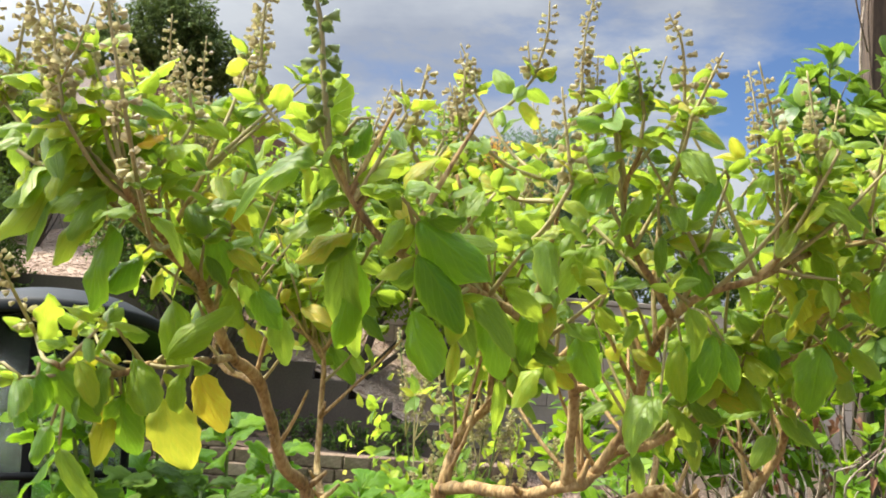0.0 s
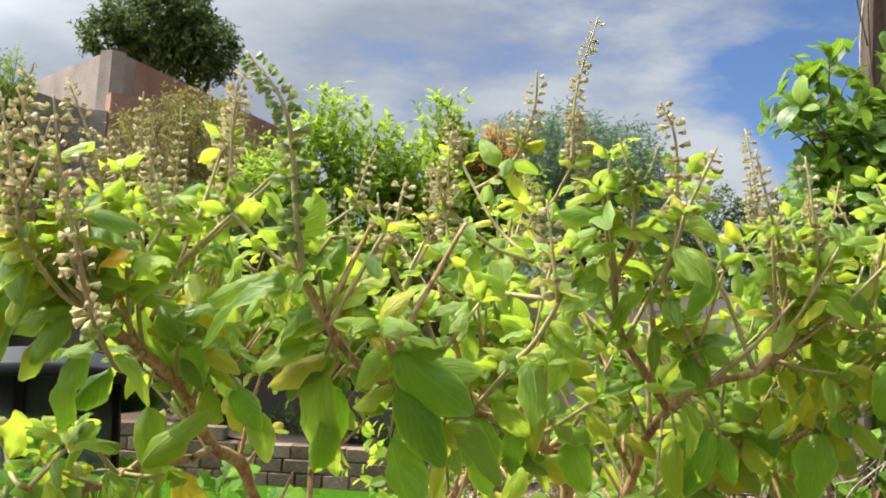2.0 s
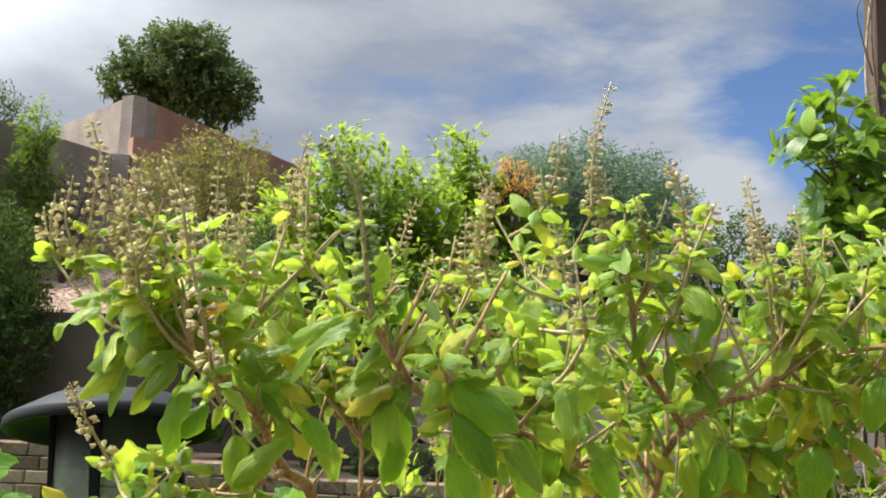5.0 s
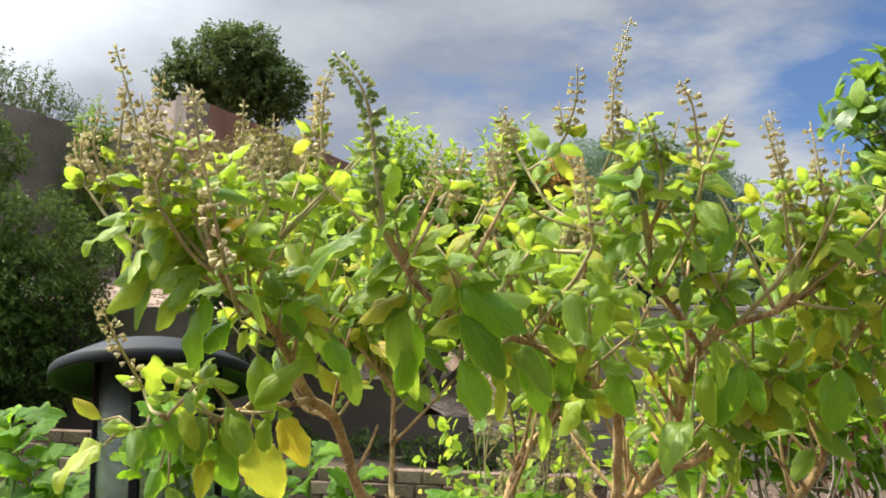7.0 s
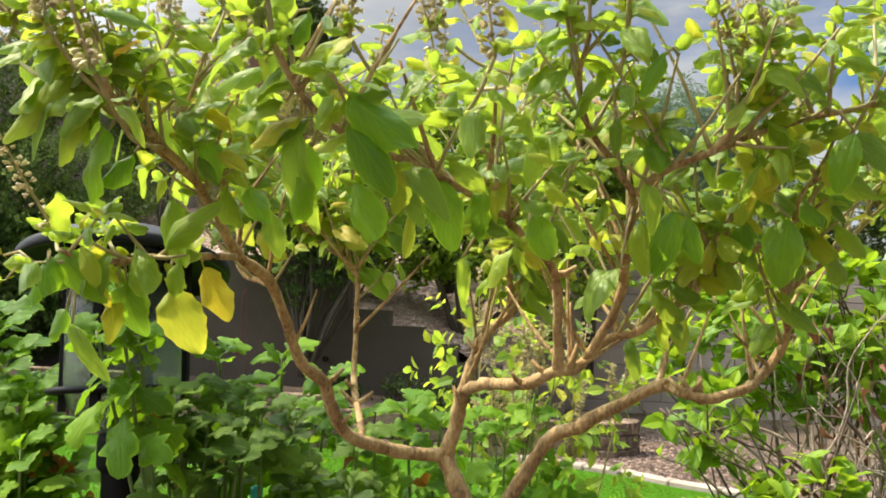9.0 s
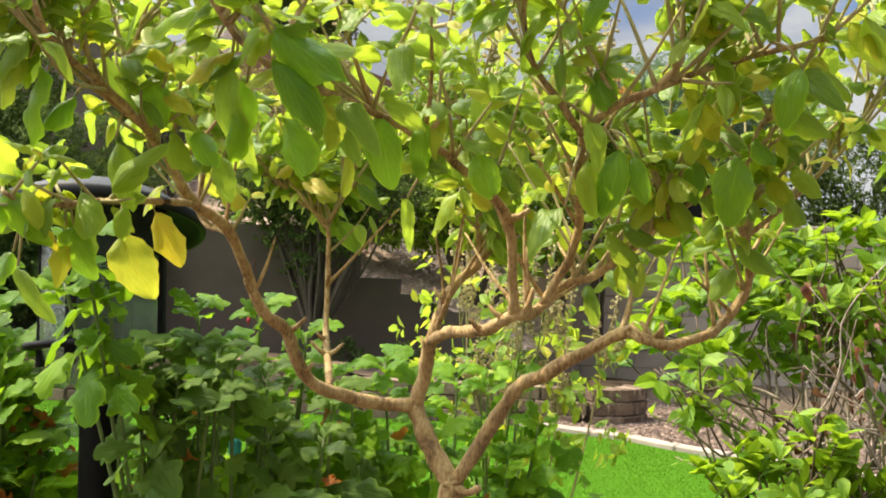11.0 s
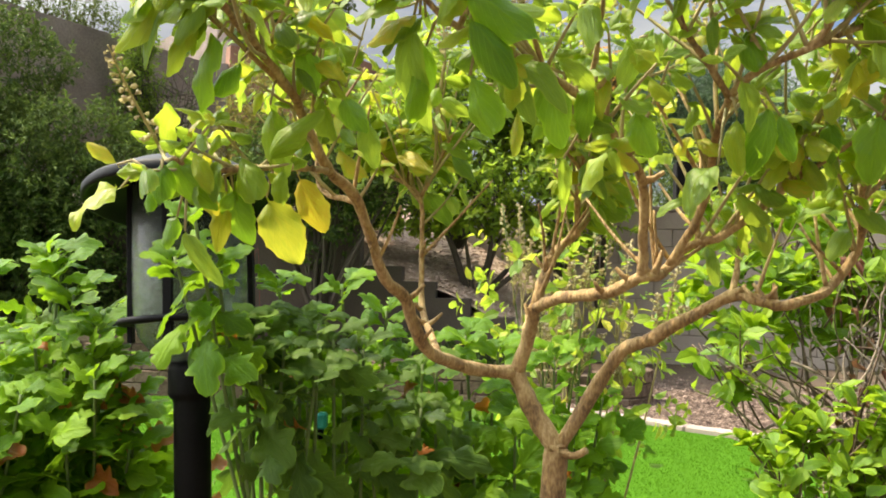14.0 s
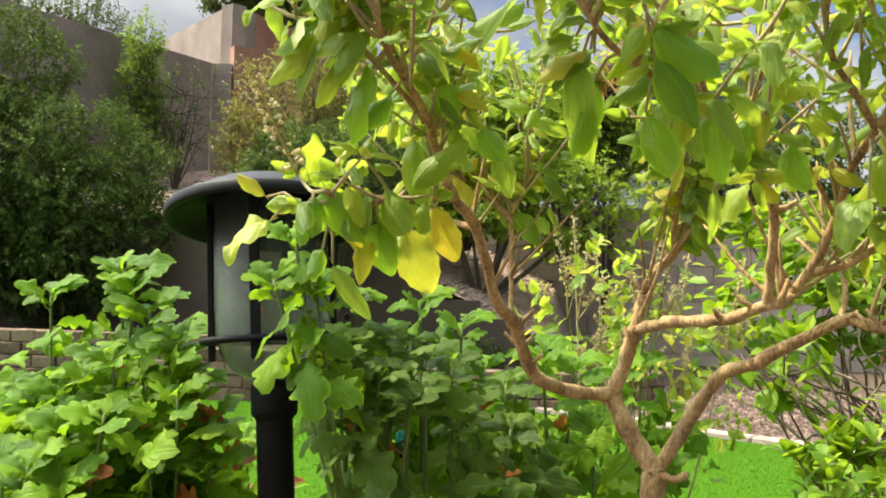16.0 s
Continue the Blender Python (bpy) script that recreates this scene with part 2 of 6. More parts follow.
M_dead = leaf_surface("curled_dead_leaf", [(0.0, (0.1, 0.03, 0.018)), (0.5, (0.2, 0.075, 0.04)), (1.0, (0.3, 0.17, 0.1))], (0.3, 0.12, 0.05), single=True, veins=0.08, through_light=0.2)
M_citrus = leaf_surface("citrus_leaf", [(0.0, (0.04, 0.1, 0.012)), (0.6, (0.09, 0.19, 0.018)), (1.0, (0.2, 0.31, 0.025))], (0.34, 0.54, 0.04), rough=0.35, through_light=0.34, gloss=0.45, single=True)
M_citrus_small = leaf_surface("citrus_leaf_small", [(0.0, (0.04, 0.1, 0.012)), (0.6, (0.09, 0.19, 0.018)), (1.0, (0.2, 0.31, 0.025))], (0.34, 0.54, 0.04), rough=0.35, through_light=0.34, gloss=0.45)
M_privet = leaf_surface("privet_leaf", [(0.0, (0.07, 0.16, 0.012)), (0.6, (0.14, 0.28, 0.018)), (1.0, (0.3, 0.44, 0.025))], (0.46, 0.64, 0.03), rough=0.38, through_light=0.42, gloss=0.35, single=True)
M_privet_small = leaf_surface("privet_leaf_small", [(0.0, (0.07, 0.16, 0.012)), (0.6, (0.14, 0.28, 0.018)), (1.0, (0.3, 0.44, 0.025))], (0.46, 0.64, 0.03), rough=0.38, through_light=0.42, gloss=0.35)
M_bright = leaf_surface("bright_shrub_leaf", [(0.0, (0.075, 0.15, 0.02)), (0.5, (0.15, 0.26, 0.03)), (1.0, (0.3, 0.4, 0.04))], (0.44, 0.6, 0.05), veins=0, through_light=0.58, gloss=0.25)
M_dark = leaf_surface("dark_shrub_leaf", [(0.0, (0.024, 0.046, 0.014)), (0.6, (0.06, 0.105, 0.025)), (1.0, (0.15, 0.21, 0.05))], (0.2, 0.3, 0.05), veins=0, through_light=0.25, gloss=0.12, rough=0.6)
M_mid = leaf_surface("mid_shrub_leaf", [(0.0, (0.06, 0.12, 0.02)), (0.6, (0.13, 0.23, 0.03)), (1.0, (0.24, 0.34, 0.05))], (0.34, 0.48, 0.06), veins=0, through_light=0.4, gloss=0.2)
M_brownish = leaf_surface("bronze_shrub_leaf", [(0.0, (0.06, 0.085, 0.022)), (0.55, (0.13, 0.15, 0.035)), (1.0, (0.34, 0.25, 0.07))], (0.36, 0.36, 0.07), veins=0, through_light=0.4)
M_tree = leaf_surface("tree_leaf", [(0.0, (0.04, 0.065, 0.02)), (0.6, (0.085, 0.13, 0.035)), (1.0, (0.17, 0.23, 0.07))], (0.2, 0.28, 0.06), veins=0, through_light=0.22, gloss=0.15, rough=0.6)
M_wispy = leaf_surface("wispy_leaf", [(0.0, (0.07, 0.135, 0.075)), (0.6, (0.13, 0.22, 0.125)), (1.0, (0.22, 0.32, 0.19))], (0.3, 0.42, 0.22), veins=0, through_light=0.3)
M_orange = leaf_surface("orange_bloom", [(0.0, (0.5, 0.22, 0.05)), (0.5, (0.68, 0.36, 0.09)), (1.0, (0.42, 0.36, 0.1))], (0.8, 0.45, 0.1), veins=0, through_light=0.5)
M_spike = leaf_surface("dry_calyx", [(0.0, (0.3, 0.23, 0.12)), (0.5, (0.5, 0.42, 0.23)), (0.8, (0.46, 0.46, 0.18)), (1.0, (0.6, 0.54, 0.34))], (0.66, 0.58, 0.28), veins=0, through_light=0.3)
M_spike_green = leaf_surface("green_calyx", [(0.0, (0.16, 0.22, 0.08)), (0.6, (0.25, 0.31, 0.12)), (1.0, (0.38, 0.38, 0.18))], (0.4, 0.5, 0.1), veins=0, through_light=0.3)
M_grass = leaf_surface("turf_blade", [(0.0, (0.045, 0.13, 0.008)), (0.5, (0.065, 0.17, 0.01)), (1.0, (0.09, 0.21, 0.013))], (0.15, 0.3, 0.016), veins=0, through_light=0.25, rough=0.8, gloss=0.02)

M_stem = rough_surface("basil_bark", [(0.34, (0.12, 0.068, 0.03)), (0.48, (0.34, 0.21, 0.085)), (0.64, (0.58, 0.42, 0.2))], 38, 300, 0.85, 1.0, (1, 1, 0.4), dist=0.006)
M_twig = rough_surface("basil_twig", [(0.3, (0.27, 0.22, 0.09)), (0.7, (0.48, 0.4, 0.19))], 80, 400, 0.7, 0.2)
M_greenstem = rough_surface("green_stem", [(0.3, (0.07, 0.115, 0.02)), (0.7, (0.14, 0.2, 0.045))], 80, 400, 0.6, 0.2)
M_bark = rough_surface("dark_bark", [(0.3, (0.035, 0.028, 0.02)), (0.7, (0.12, 0.095, 0.07))], 25, 150, 0.9, 0.6, (1, 1, 0.3))
M_drytwig = rough_surface("dry_twig", [(0.36, (0.17, 0.12, 0.085)), (0.64, (0.5, 0.4, 0.32))], 30, 200, 0.9, 0.4)
M_brownstem = rough_surface("brown_shrub_stem", [(0.36, (0.055, 0.035, 0.022)), (0.64, (0.17, 0.115, 0.075))], 30, 200, 0.85, 0.4)
M_stucco = rough_surface("tan_stucco", [(0.36, (0.185, 0.15, 0.128)), (0.52, (0.265, 0.222, 0.19)), (0.66, (0.345, 0.295, 0.255))], 2.2, 45, 0.95, 0.35, dist=0.006)
M_stucco_red = rough_surface("red_brown_stucco", [(0.36, (0.24, 0.125, 0.085)), (0.64, (0.4, 0.23, 0.16))], 1.9, 45, 0.95, 0.35, dist=0.006)
M_retain = rough_surface("retaining_stucco", [(0.3, (0.06, 0.047, 0.035)), (0.7, (0.125, 0.1, 0.078))], 1.8, 70, 0.95, 0.35, dist=0.006)
M_cmu = rough_surface("grey_block", [(0.3, (0.3, 0.25, 0.2)), (0.7, (0.45, 0.385, 0.32))], 3, 120, 0.95, 0.4, vary=0.25)
M_mortar = rough_surface("mortar", [(0.3, (0.28, 0.235, 0.19)), (0.7, (0.38, 0.33, 0.28))], 6, 150, 0.95, 0.4)
M_brick = rough_surface("split_face_block", [(0.3, (0.1, 0.064, 0.04)), (0.5, (0.2, 0.133, 0.087)), (0.7, (0.32, 0.23, 0.158))], 7, 90, 0.95, 0.8, vary=0.3, dist=0.012)
M_curb = rough_surface("concrete_curb", [(0.3, (0.26, 0.21, 0.165)), (0.7, (0.4, 0.34, 0.28))], 6, 120, 0.9, 0.4)
M_soil = rough_surface("soil", [(0.25, (0.035, 0.023, 0.014)), (0.6, (0.1, 0.067, 0.04)), (0.8, (0.18, 0.13, 0.085))], 9, 70, 1.0, 1.0, dist=0.02)
M_gravel = rough_surface("gravel_bed", [(0.25, (0.2, 0.14, 0.1)), (0.5, (0.38, 0.28, 0.21)), (0.75, (0.58, 0.46, 0.36))], 12, 45, 1.0, 1.0, dist=0.03)
M_stone = rough_surface("gravel_stone", [(0.25, (0.22, 0.16, 0.12)), (0.5, (0.42, 0.31, 0.24)), (0.75, (0.6, 0.5, 0.42))], 6, 60, 0.95, 0.5)
M_mulch = rough_surface("mulch_chip", [(0.38, (0.028, 0.016, 0.011)), (0.5, (0.09, 0.056, 0.038)), (0.63, (0.32, 0.235, 0.18))], 17, 60, 0.95, 0.5)
M_turf = rough_surface("turf", [(0.36, (0.034, 0.11, 0.006)), (0.64, (0.062, 0.165, 0.009))], 30, 400, 0.9, 0.8, dist=0.01)
M_turf.node_tree.nodes["Principled BSDF"].inputs["Specular IOR Level"].default_value = 0.05
M_black = rough_surface("black_paint", [(0.3, (0.004, 0.004, 0.004)), (0.7, (0.009, 0.009, 0.009))], 30, 300, 0.6, 0.05)
M_black.node_tree.nodes["Principled BSDF"].inputs["Specular IOR Level"].default_value = 0.12
M_cap = rough_surface("black_cap", [(0.3, (0.008, 0.01, 0.01)), (0.7, (0.016, 0.018, 0.018))], 20, 300, 0.5, 0.05)
M_cap.node_tree.nodes["Principled BSDF"].inputs["Specular IOR Level"].default_value = 0.12
M_wood = rough_surface("weathered_wood", [(0.36, (0.03, 0.018, 0.012)), (0.64, (0.11, 0.07, 0.048))], 8, 90, 0.9, 0.6, (6, 6, 0.4))
M_teal = rough_surface("teal_plastic", [(0.3, (0.02, 0.35, 0.3)), (0.7, (0.03, 0.45, 0.4))], 20, 200, 0.4, 0.05)

M_redstem = rough_surface("dark_red_stem", [(0.36, (0.1, 0.025, 0.02)), (0.64, (0.22, 0.07, 0.05))], 40, 200, 0.6, 0.1)
M_redbud = rough_surface("red_bud", [(0.3, (0.4, 0.02, 0.03)), (0.7, (0.6, 0.05, 0.06))], 40, 200, 0.5, 0.1)
M_glass, gn, gl = material("seeded_glass")
g_out = gn.new("ShaderNodeOutputMaterial")
g_clear = gn.new("ShaderNodeBsdfTransparent")
g_clear.inputs["Color"].default_value = (0.88, 0.95, 0.87, 1)
g_shine = gn.new("ShaderNodeBsdfGlossy")
g_shine.inputs["Roughness"].default_value = 0.06
g_fr = gn.new("ShaderNodeFresnel")
g_fr.inputs["IOR"].default_value = 1.4
g_no = gn.new("ShaderNodeTexVoronoi")
g_no.inputs["Scale"].default_value = 110
g_bp = gn.new("ShaderNodeBump")
g_bp.inputs["Strength"].default_value = 0.5
g_bp.inputs["Distance"].default_value = 0.002
g_mix = gn.new("ShaderNodeMixShader")
gl.new(g_no.outputs["Distance"], g_bp.inputs["Height"])
gl.new(g_bp.outputs["Normal"], g_shine.inputs["Normal"])
gl.new(g_bp.outputs["Normal"], g_fr.inputs["Normal"])
gl.new(g_fr.outputs["Fac"], g_mix.inputs["Fac"])
gl.new(g_clear.outputs["BSDF"], g_mix.inputs[1])
gl.new(g_shine.outputs["BSDF"], g_mix.inputs[2])
g_seed = gn.new("ShaderNodeBsdfDiffuse")
g_seed.inputs["Color"].default_value = (0.75, 0.85, 0.74, 1)
g_haze = gn.new("ShaderNodeMixShader")
g_dots = ramp_node(gn, [(0.1, (0.5, 0.5, 0.5)), (0.22, (0.015, 0.015, 0.015))])
gl.new(g_no.outputs["Distance"], g_dots.inputs["Fac"])
gl.new(g_dots.outputs["Color"], g_haze.inputs["Fac"])
gl.new(g_mix.outputs["Shader"], g_haze.inputs[1])
gl.new(g_seed.outputs["BSDF"], g_haze.inputs[2])
gl.new(g_haze.outputs["Shader"], g_out.inputs["Surface"])


# ---- mesh helpers ----
def mesh(name, verts, faces, mat, uv=None, smooth=True):
    me = bpy.data.meshes.new(name)
    me.from_pydata([tuple(v) for v in verts], [], [tuple(f) for f in faces])
    if uv is not None:
        lay = me.uv_layers.new(name="UVMap")
        idx = np.empty(len(me.loops), dtype=np.int32)
        me.loops.foreach_get("vertex_index", idx)
        lay.data.foreach_set("uv", np.asarray(uv, dtype=np.float32)[idx].ravel())
    if smooth:
        me.polygons.foreach_set("use_smooth", np.ones(len(me.polygons), dtype=bool))
    me.materials.append(mat)
    me.update()
    return me


def part(name, me, parent, label="", kind=""):
    ob = new(name, me)
    ob.parent = parent
    if parent is not None:
        ob.matrix_parent_inverse = parent.matrix_basis.inverted()
    return tagged(ob, label, kind=kind)


def thing(name, at, label, category, group="", kind=""):
    ob = new(name)
    ob.empty_display_size = 0.05
    ob.location = at
    ob.matrix_basis = Matrix.Translation(at)
    return tagged(ob, label, category, group, kind)


def structure(name, me, label, category):
    return tagged(new(name, me), label, category, kind="structure")


def smooth_line(points, steps=5):
    """Catmull-Rom through the points."""
    p = [Vector(q) for q in points]
    if len(p) < 3:
        return [p[0].lerp(p[-1], k / steps) for k in range(steps + 1)]
    p = [p[0] * 2 - p[1], *p, p[-1] * 2 - p[-2]]
    out = []
    for i in range(1, len(p) - 2):
        a, b, c, d = p[i - 1:i + 3]
        for k in range(steps):
            t = k / steps
            out.append(0.5 * (2 * b + (c - a) * t + (2 * a - 5 * b + 4 * c - d) * t * t + (3 * b - a - 3 * c + d) * t ** 3))
    out.append(p[-2].copy())
    return out


def tube_data(line, r0, r1, segs=8, knobs=0.0, rng=random):
    """Verts and faces of a tapered round rod along a line."""
    verts, faces = [], []
    side = Vector((0.3, 0.9, 0.1))
    n = len(line)
    for i, p in enumerate(line):
        d = (line[min(i + 1, n - 1)] - line[max(i - 1, 0)]).normalized()
        u = d.cross(side)
        if u.length < 0.05:
            u = d.cross(Vector((1, 0, 0)))
        u.normalize()
        v = d.cross(u)
        r = r0 + (r1 - r0) * i / (n - 1)
        r *= 1 + knobs * rng.uniform(-1, 1)
        for s in range(segs):
            a = 2 * math.pi * s / segs
            verts.append(p + (u * math.cos(a) + v * math.sin(a)) * r * (1 + knobs * 0.6 * rng.uniform(-1, 1)))
    for i in range(n - 1):
        for s in range(segs):
            t = (s + 1) % segs
            faces.append((i * segs + s, i * segs + t, (i + 1) * segs + t, (i + 1) * segs + s))
    faces.append(tuple(reversed(range(segs))))
    faces.append(tuple((n - 1) * segs + s for s in range(segs)))
    return verts, faces


def rod(name, points, r0, r1, mat, parent, segs=8, steps=5, knobs=0.0, label=""):
    v, f = tube_data(smooth_line(points, steps), r0, r1, segs, knobs)
    return part(name, mesh(name, v, f, mat), parent, label)


def many_rods(name, lines, mat, parent, kind="", segs=5, label=""):
    """Several thin rods joined in one mesh: (points, r0, r1) each."""
    vs, fs = [], []
    for pts, a, b in lines:
        v, f = tube_data(smooth_line(pts, 4), a, b, segs)
        o = len(vs)
        vs += v
        fs += [tuple(i + o for i in q) for q in f]
    return part(name, mesh(name, vs, fs, mat), parent, label, kind)


def lathe(name, profile, mat, parent=None, segs=40, label="", closed=False):
    """A turned body from (radius, height) pairs."""
    v, f = [], []
    n = len(profile)
    for r, z in profile:
        for s in range(segs):
            a = 2 * math.pi * s / segs
            v.append((r * math.cos(a), r * math.sin(a), z))
    for i in range(n - (0 if closed else 1)):
        j = (i + 1) % n
        for s in range(segs):
            t = (s + 1) % segs
            f.append((i * segs + s, i * segs + t, j * segs + t, j * segs + s))
    if not closed:
        f.append(tuple(reversed(range(segs))))
        f.append(tuple((n - 1) * segs + s for s in range(segs)))
    return mesh(name, v, f, mat)


def block_data(x0, y0, z0, x1, y1, z1, bev=0.006):
    """A box with chamfered edges, as verts and faces."""
    bm = bmesh.new()
    bmesh.ops.create_cube(bm, size=1.0)
    for v in bm.verts:
        v.co = Vector(((x0 + x1) / 2 + v.co.x * (x1 - x0), (y0 + y1) / 2 + v.co.y * (y1 - y0), (z0 + z1) / 2 + v.co.z * (z1 - z0)))
    if bev:
        bmesh.ops.bevel(bm, geom=list(bm.edges), offset=bev, segments=1, affect="EDGES")
    v = [q.co.copy() for q in bm.verts]
    bm.verts.index_update()
    f = [tuple(q.index for q in p.verts) for p in bm.faces]
    bm.free()
    return v, f


def box(name, x0, y0, z0, x1, y1, z1, mat, bev=0.006):
    v, f = block_data(x0, y0, z0, x1, y1, z1, bev)
    return mesh(name, v, f, mat, smooth=False)


# leaf outlines: (along, half width) pairs
OVAL = [(0.0, 0.0), (0.12, 0.19), (0.3, 0.31), (0.5, 0.33), (0.7, 0.26), (0.88, 0.13), (1.0, 0.0)]
ROUND = [(0.0, 0.0), (0.1, 0.15), (0.25, 0.28), (0.45, 0.36), (0.65, 0.36), (0.82, 0.28), (0.94, 0.15), (1.0, 0.04)]
BASIL = [(0.0, 0.0), (0.04, 0.11), (0.1, 0.2), (0.18, 0.27), (0.27, 0.318), (0.37, 0.342), (0.47, 0.345), (0.57, 0.33), (0.67, 0.3), (0.77, 0.252), (0.87, 0.185), (0.95, 0.105), (1.0, 0.02)]
OBOVATE = [(0.0, 0.0), (0.1, 0.05), (0.28, 0.12), (0.48, 0.2), (0.66, 0.26), (0.8, 0.255), (0.91, 0.17), (1.0, 0.03)]
LOBED = [(0.0, 0.03), (0.2, 0.07), (0.33, 0.15), (0.41, 0.28), (0.48, 0.31), (0.53, 0.2), (0.6, 0.34), (0.69, 0.44), (0.76, 0.4), (0.8, 0.22), (0.87, 0.25), (0.95, 0.2), (1.0, 0.05)]


def leaf_mesh(name, outline, mat, fold=0.25, droop=0.25, wave=0.03, tooth=0.0, rng=random, petiole=0.0, roll=0.12, sway=0.1):
    """One leaf of length 1 along x: folded at the midrib, rims rolled down, arched, swaying sideways, with puckers and a short stalk."""
    v, f, uv = [], [], []
    ph, sw = rng.uniform(0, 6.28), rng.uniform(-sway, sway)
    n = len(outline)
    cols = (-1, -0.68, -0.34, 0, 0.34, 0.68, 1)
    for i, (a, w) in enumerate(outline):
        z0 = 0.1 * droop * math.sin(3.14 * a) - droop * a ** 1.8 + 0.03 * math.sin(4 * a + ph)
        for k in cols:
            ww = w * (1 + (tooth * (1 if i % 2 else -1) if abs(k) == 1 else 0))
            lift = fold * w * abs(k) - roll * w * abs(k) ** 2.6 + wave * abs(k) * (math.sin(8 * a + ph + (2 if k > 0 else 0)) + 0.6 * math.sin(17 * a + 2 * ph + (1 if k > 0 else 4)))
            pucker = 0.012 * math.sin(21 * a + 5 * abs(k) + ph) * abs(k) * (1.2 - abs(k))
            v.append((a + petiole, ww * k * (1 - 0.16 * (abs(fold) + roll)) + sw * a * a, z0 + lift + pucker))
            uv.append((a, k))
    c = len(cols)
    for i in range(n - 1):
        for k in range(c - 1):
            f.append((i * c + k, i * c + k + 1, (i + 1) * c + k + 1, (i + 1) * c + k))
    if petiole:
        o = len(v)
        for x, q in ((0.0, 0.012), (petiole + 0.06, 0.009)):
            for s in range(4):
                v.append((x, q * math.cos(s * 1.571), q * math.sin(s * 1.571) - 0.01))
                uv.append((0.0, 0.0))
        for s in range(4):
            f.append((o + s, o + (s + 1) % 4, o + 4 + (s + 1) % 4, o + 4 + s))
    return mesh(name, v, f, mat, uv)


def aim(at, way, up, size, wide=1.0, twist=0.0):
    """Pose with x along way and z near up."""
    x = Vector(way).normalized()
    y = Vector(up).cross(x)
    if y.length < 0.05:
        y = Vector((0, 1, 0.2)).cross(x)
    y.normalize()
    z = x.cross(y)
    m = Matrix((x, y, z)).transposed().to_4x4()
    m = m @ Matrix.Rotation(twist, 4, "X") @ Matrix.Diagonal((size, size * wide, size, 1))
    return Matrix.Translation(at) @ m


def put_leaf(name, me, parent, m, label=""):
    ob = new(name, me)
    ob.parent = parent
    ob.matrix_parent_inverse = parent.matrix_basis.inverted()
    ob.matrix_basis = m
    if label:
        ob["label"] = label
    return ob


def leaf_cloud(name, at, way, up, size, mat, parent, wide=0.4, droop=0.15, kind="stuff", label="", full=False, like=None):
    """Many leaves joined: each a folded blade at its own place, way and size."""
    at, way, up = (np.asarray(a, dtype=float) for a in (at, way, up))
    size = np.asarray(size, dtype=float)[:, None, None]
    x = way / np.maximum(np.linalg.norm(way, axis=1, keepdims=True), 1e-6)
    y = np.cross(up, x)
    y /= np.maximum(np.linalg.norm(y, axis=1, keepdims=True), 1e-6)
    z = np.cross(x, y)
    if like is not None:
        tpl = np.array([tuple(q.co) for q in like.vertices]) * np.array([1.0, wide, 1.0])
        quads = [tuple(p.vertices) for p in like.polygons]
        uvt = np.zeros((len(tpl), 2))
        for lp, d in zip(like.loops, like.uv_layers[0].data):
            uvt[lp.vertex_index] = d.uv
    elif full:
        tpl = np.array([(0, 0, 0), (0.3, wide * 0.45, 0.05), (0.35, 0, -0.02), (0.3, -wide * 0.45, 0.05), (0.68, wide * 0.4, 0.05 - droop * 0.45), (0.7, 0, -droop * 0.5), (0.68, -wide * 0.4, 0.05 - droop * 0.45), (1, 0, -droop)])
        quads = [(0, 2, 1), (0, 3, 2), (1, 2, 5, 4), (2, 3, 6, 5), (4, 5, 7), (5, 6, 7)]
        uvt = [(0, 0), (0.3, 0.9), (0.35, 0), (0.3, -0.9), (0.68, 0.8), (0.7, 0), (0.68, -0.8), (1, 0)]
    else:
        tpl = np.array([(0, 0, 0), (0.5, wide * 0.5, 0.06), (1, 0, -droop), (0.5, -wide * 0.5, 0.06)])
        quads = [(0, 2, 1), (0, 3, 2)]
        uvt = [(0, 0), (0.5, 0.9), (1, 0), (0.5, -0.9)]
    k = len(tpl)
    v = at[:, None, :] + size * (tpl[None, :, 0:1] * x[:, None, :] + tpl[None, :, 1:2] * y[:, None, :] + tpl[None, :, 2:3] * z[:, None, :])
    v = v.reshape(-1, 3)
    n = len(at)
    base = (np.arange(n) * k)[:, None]
    faces = []
    for q in quads:
        faces += (base + np.array(q)[None, :]).tolist()
    me = mesh(name, v.tolist(), faces, mat, uv=np.tile(np.array(uvt), (n, 1)), smooth=like is not None)
    return part(name, me, parent, label, kind)


def unit(rs, n):
    d = rs.normal(size=(n, 3))
    return d / np.linalg.norm(d, axis=1, keepdims=True)


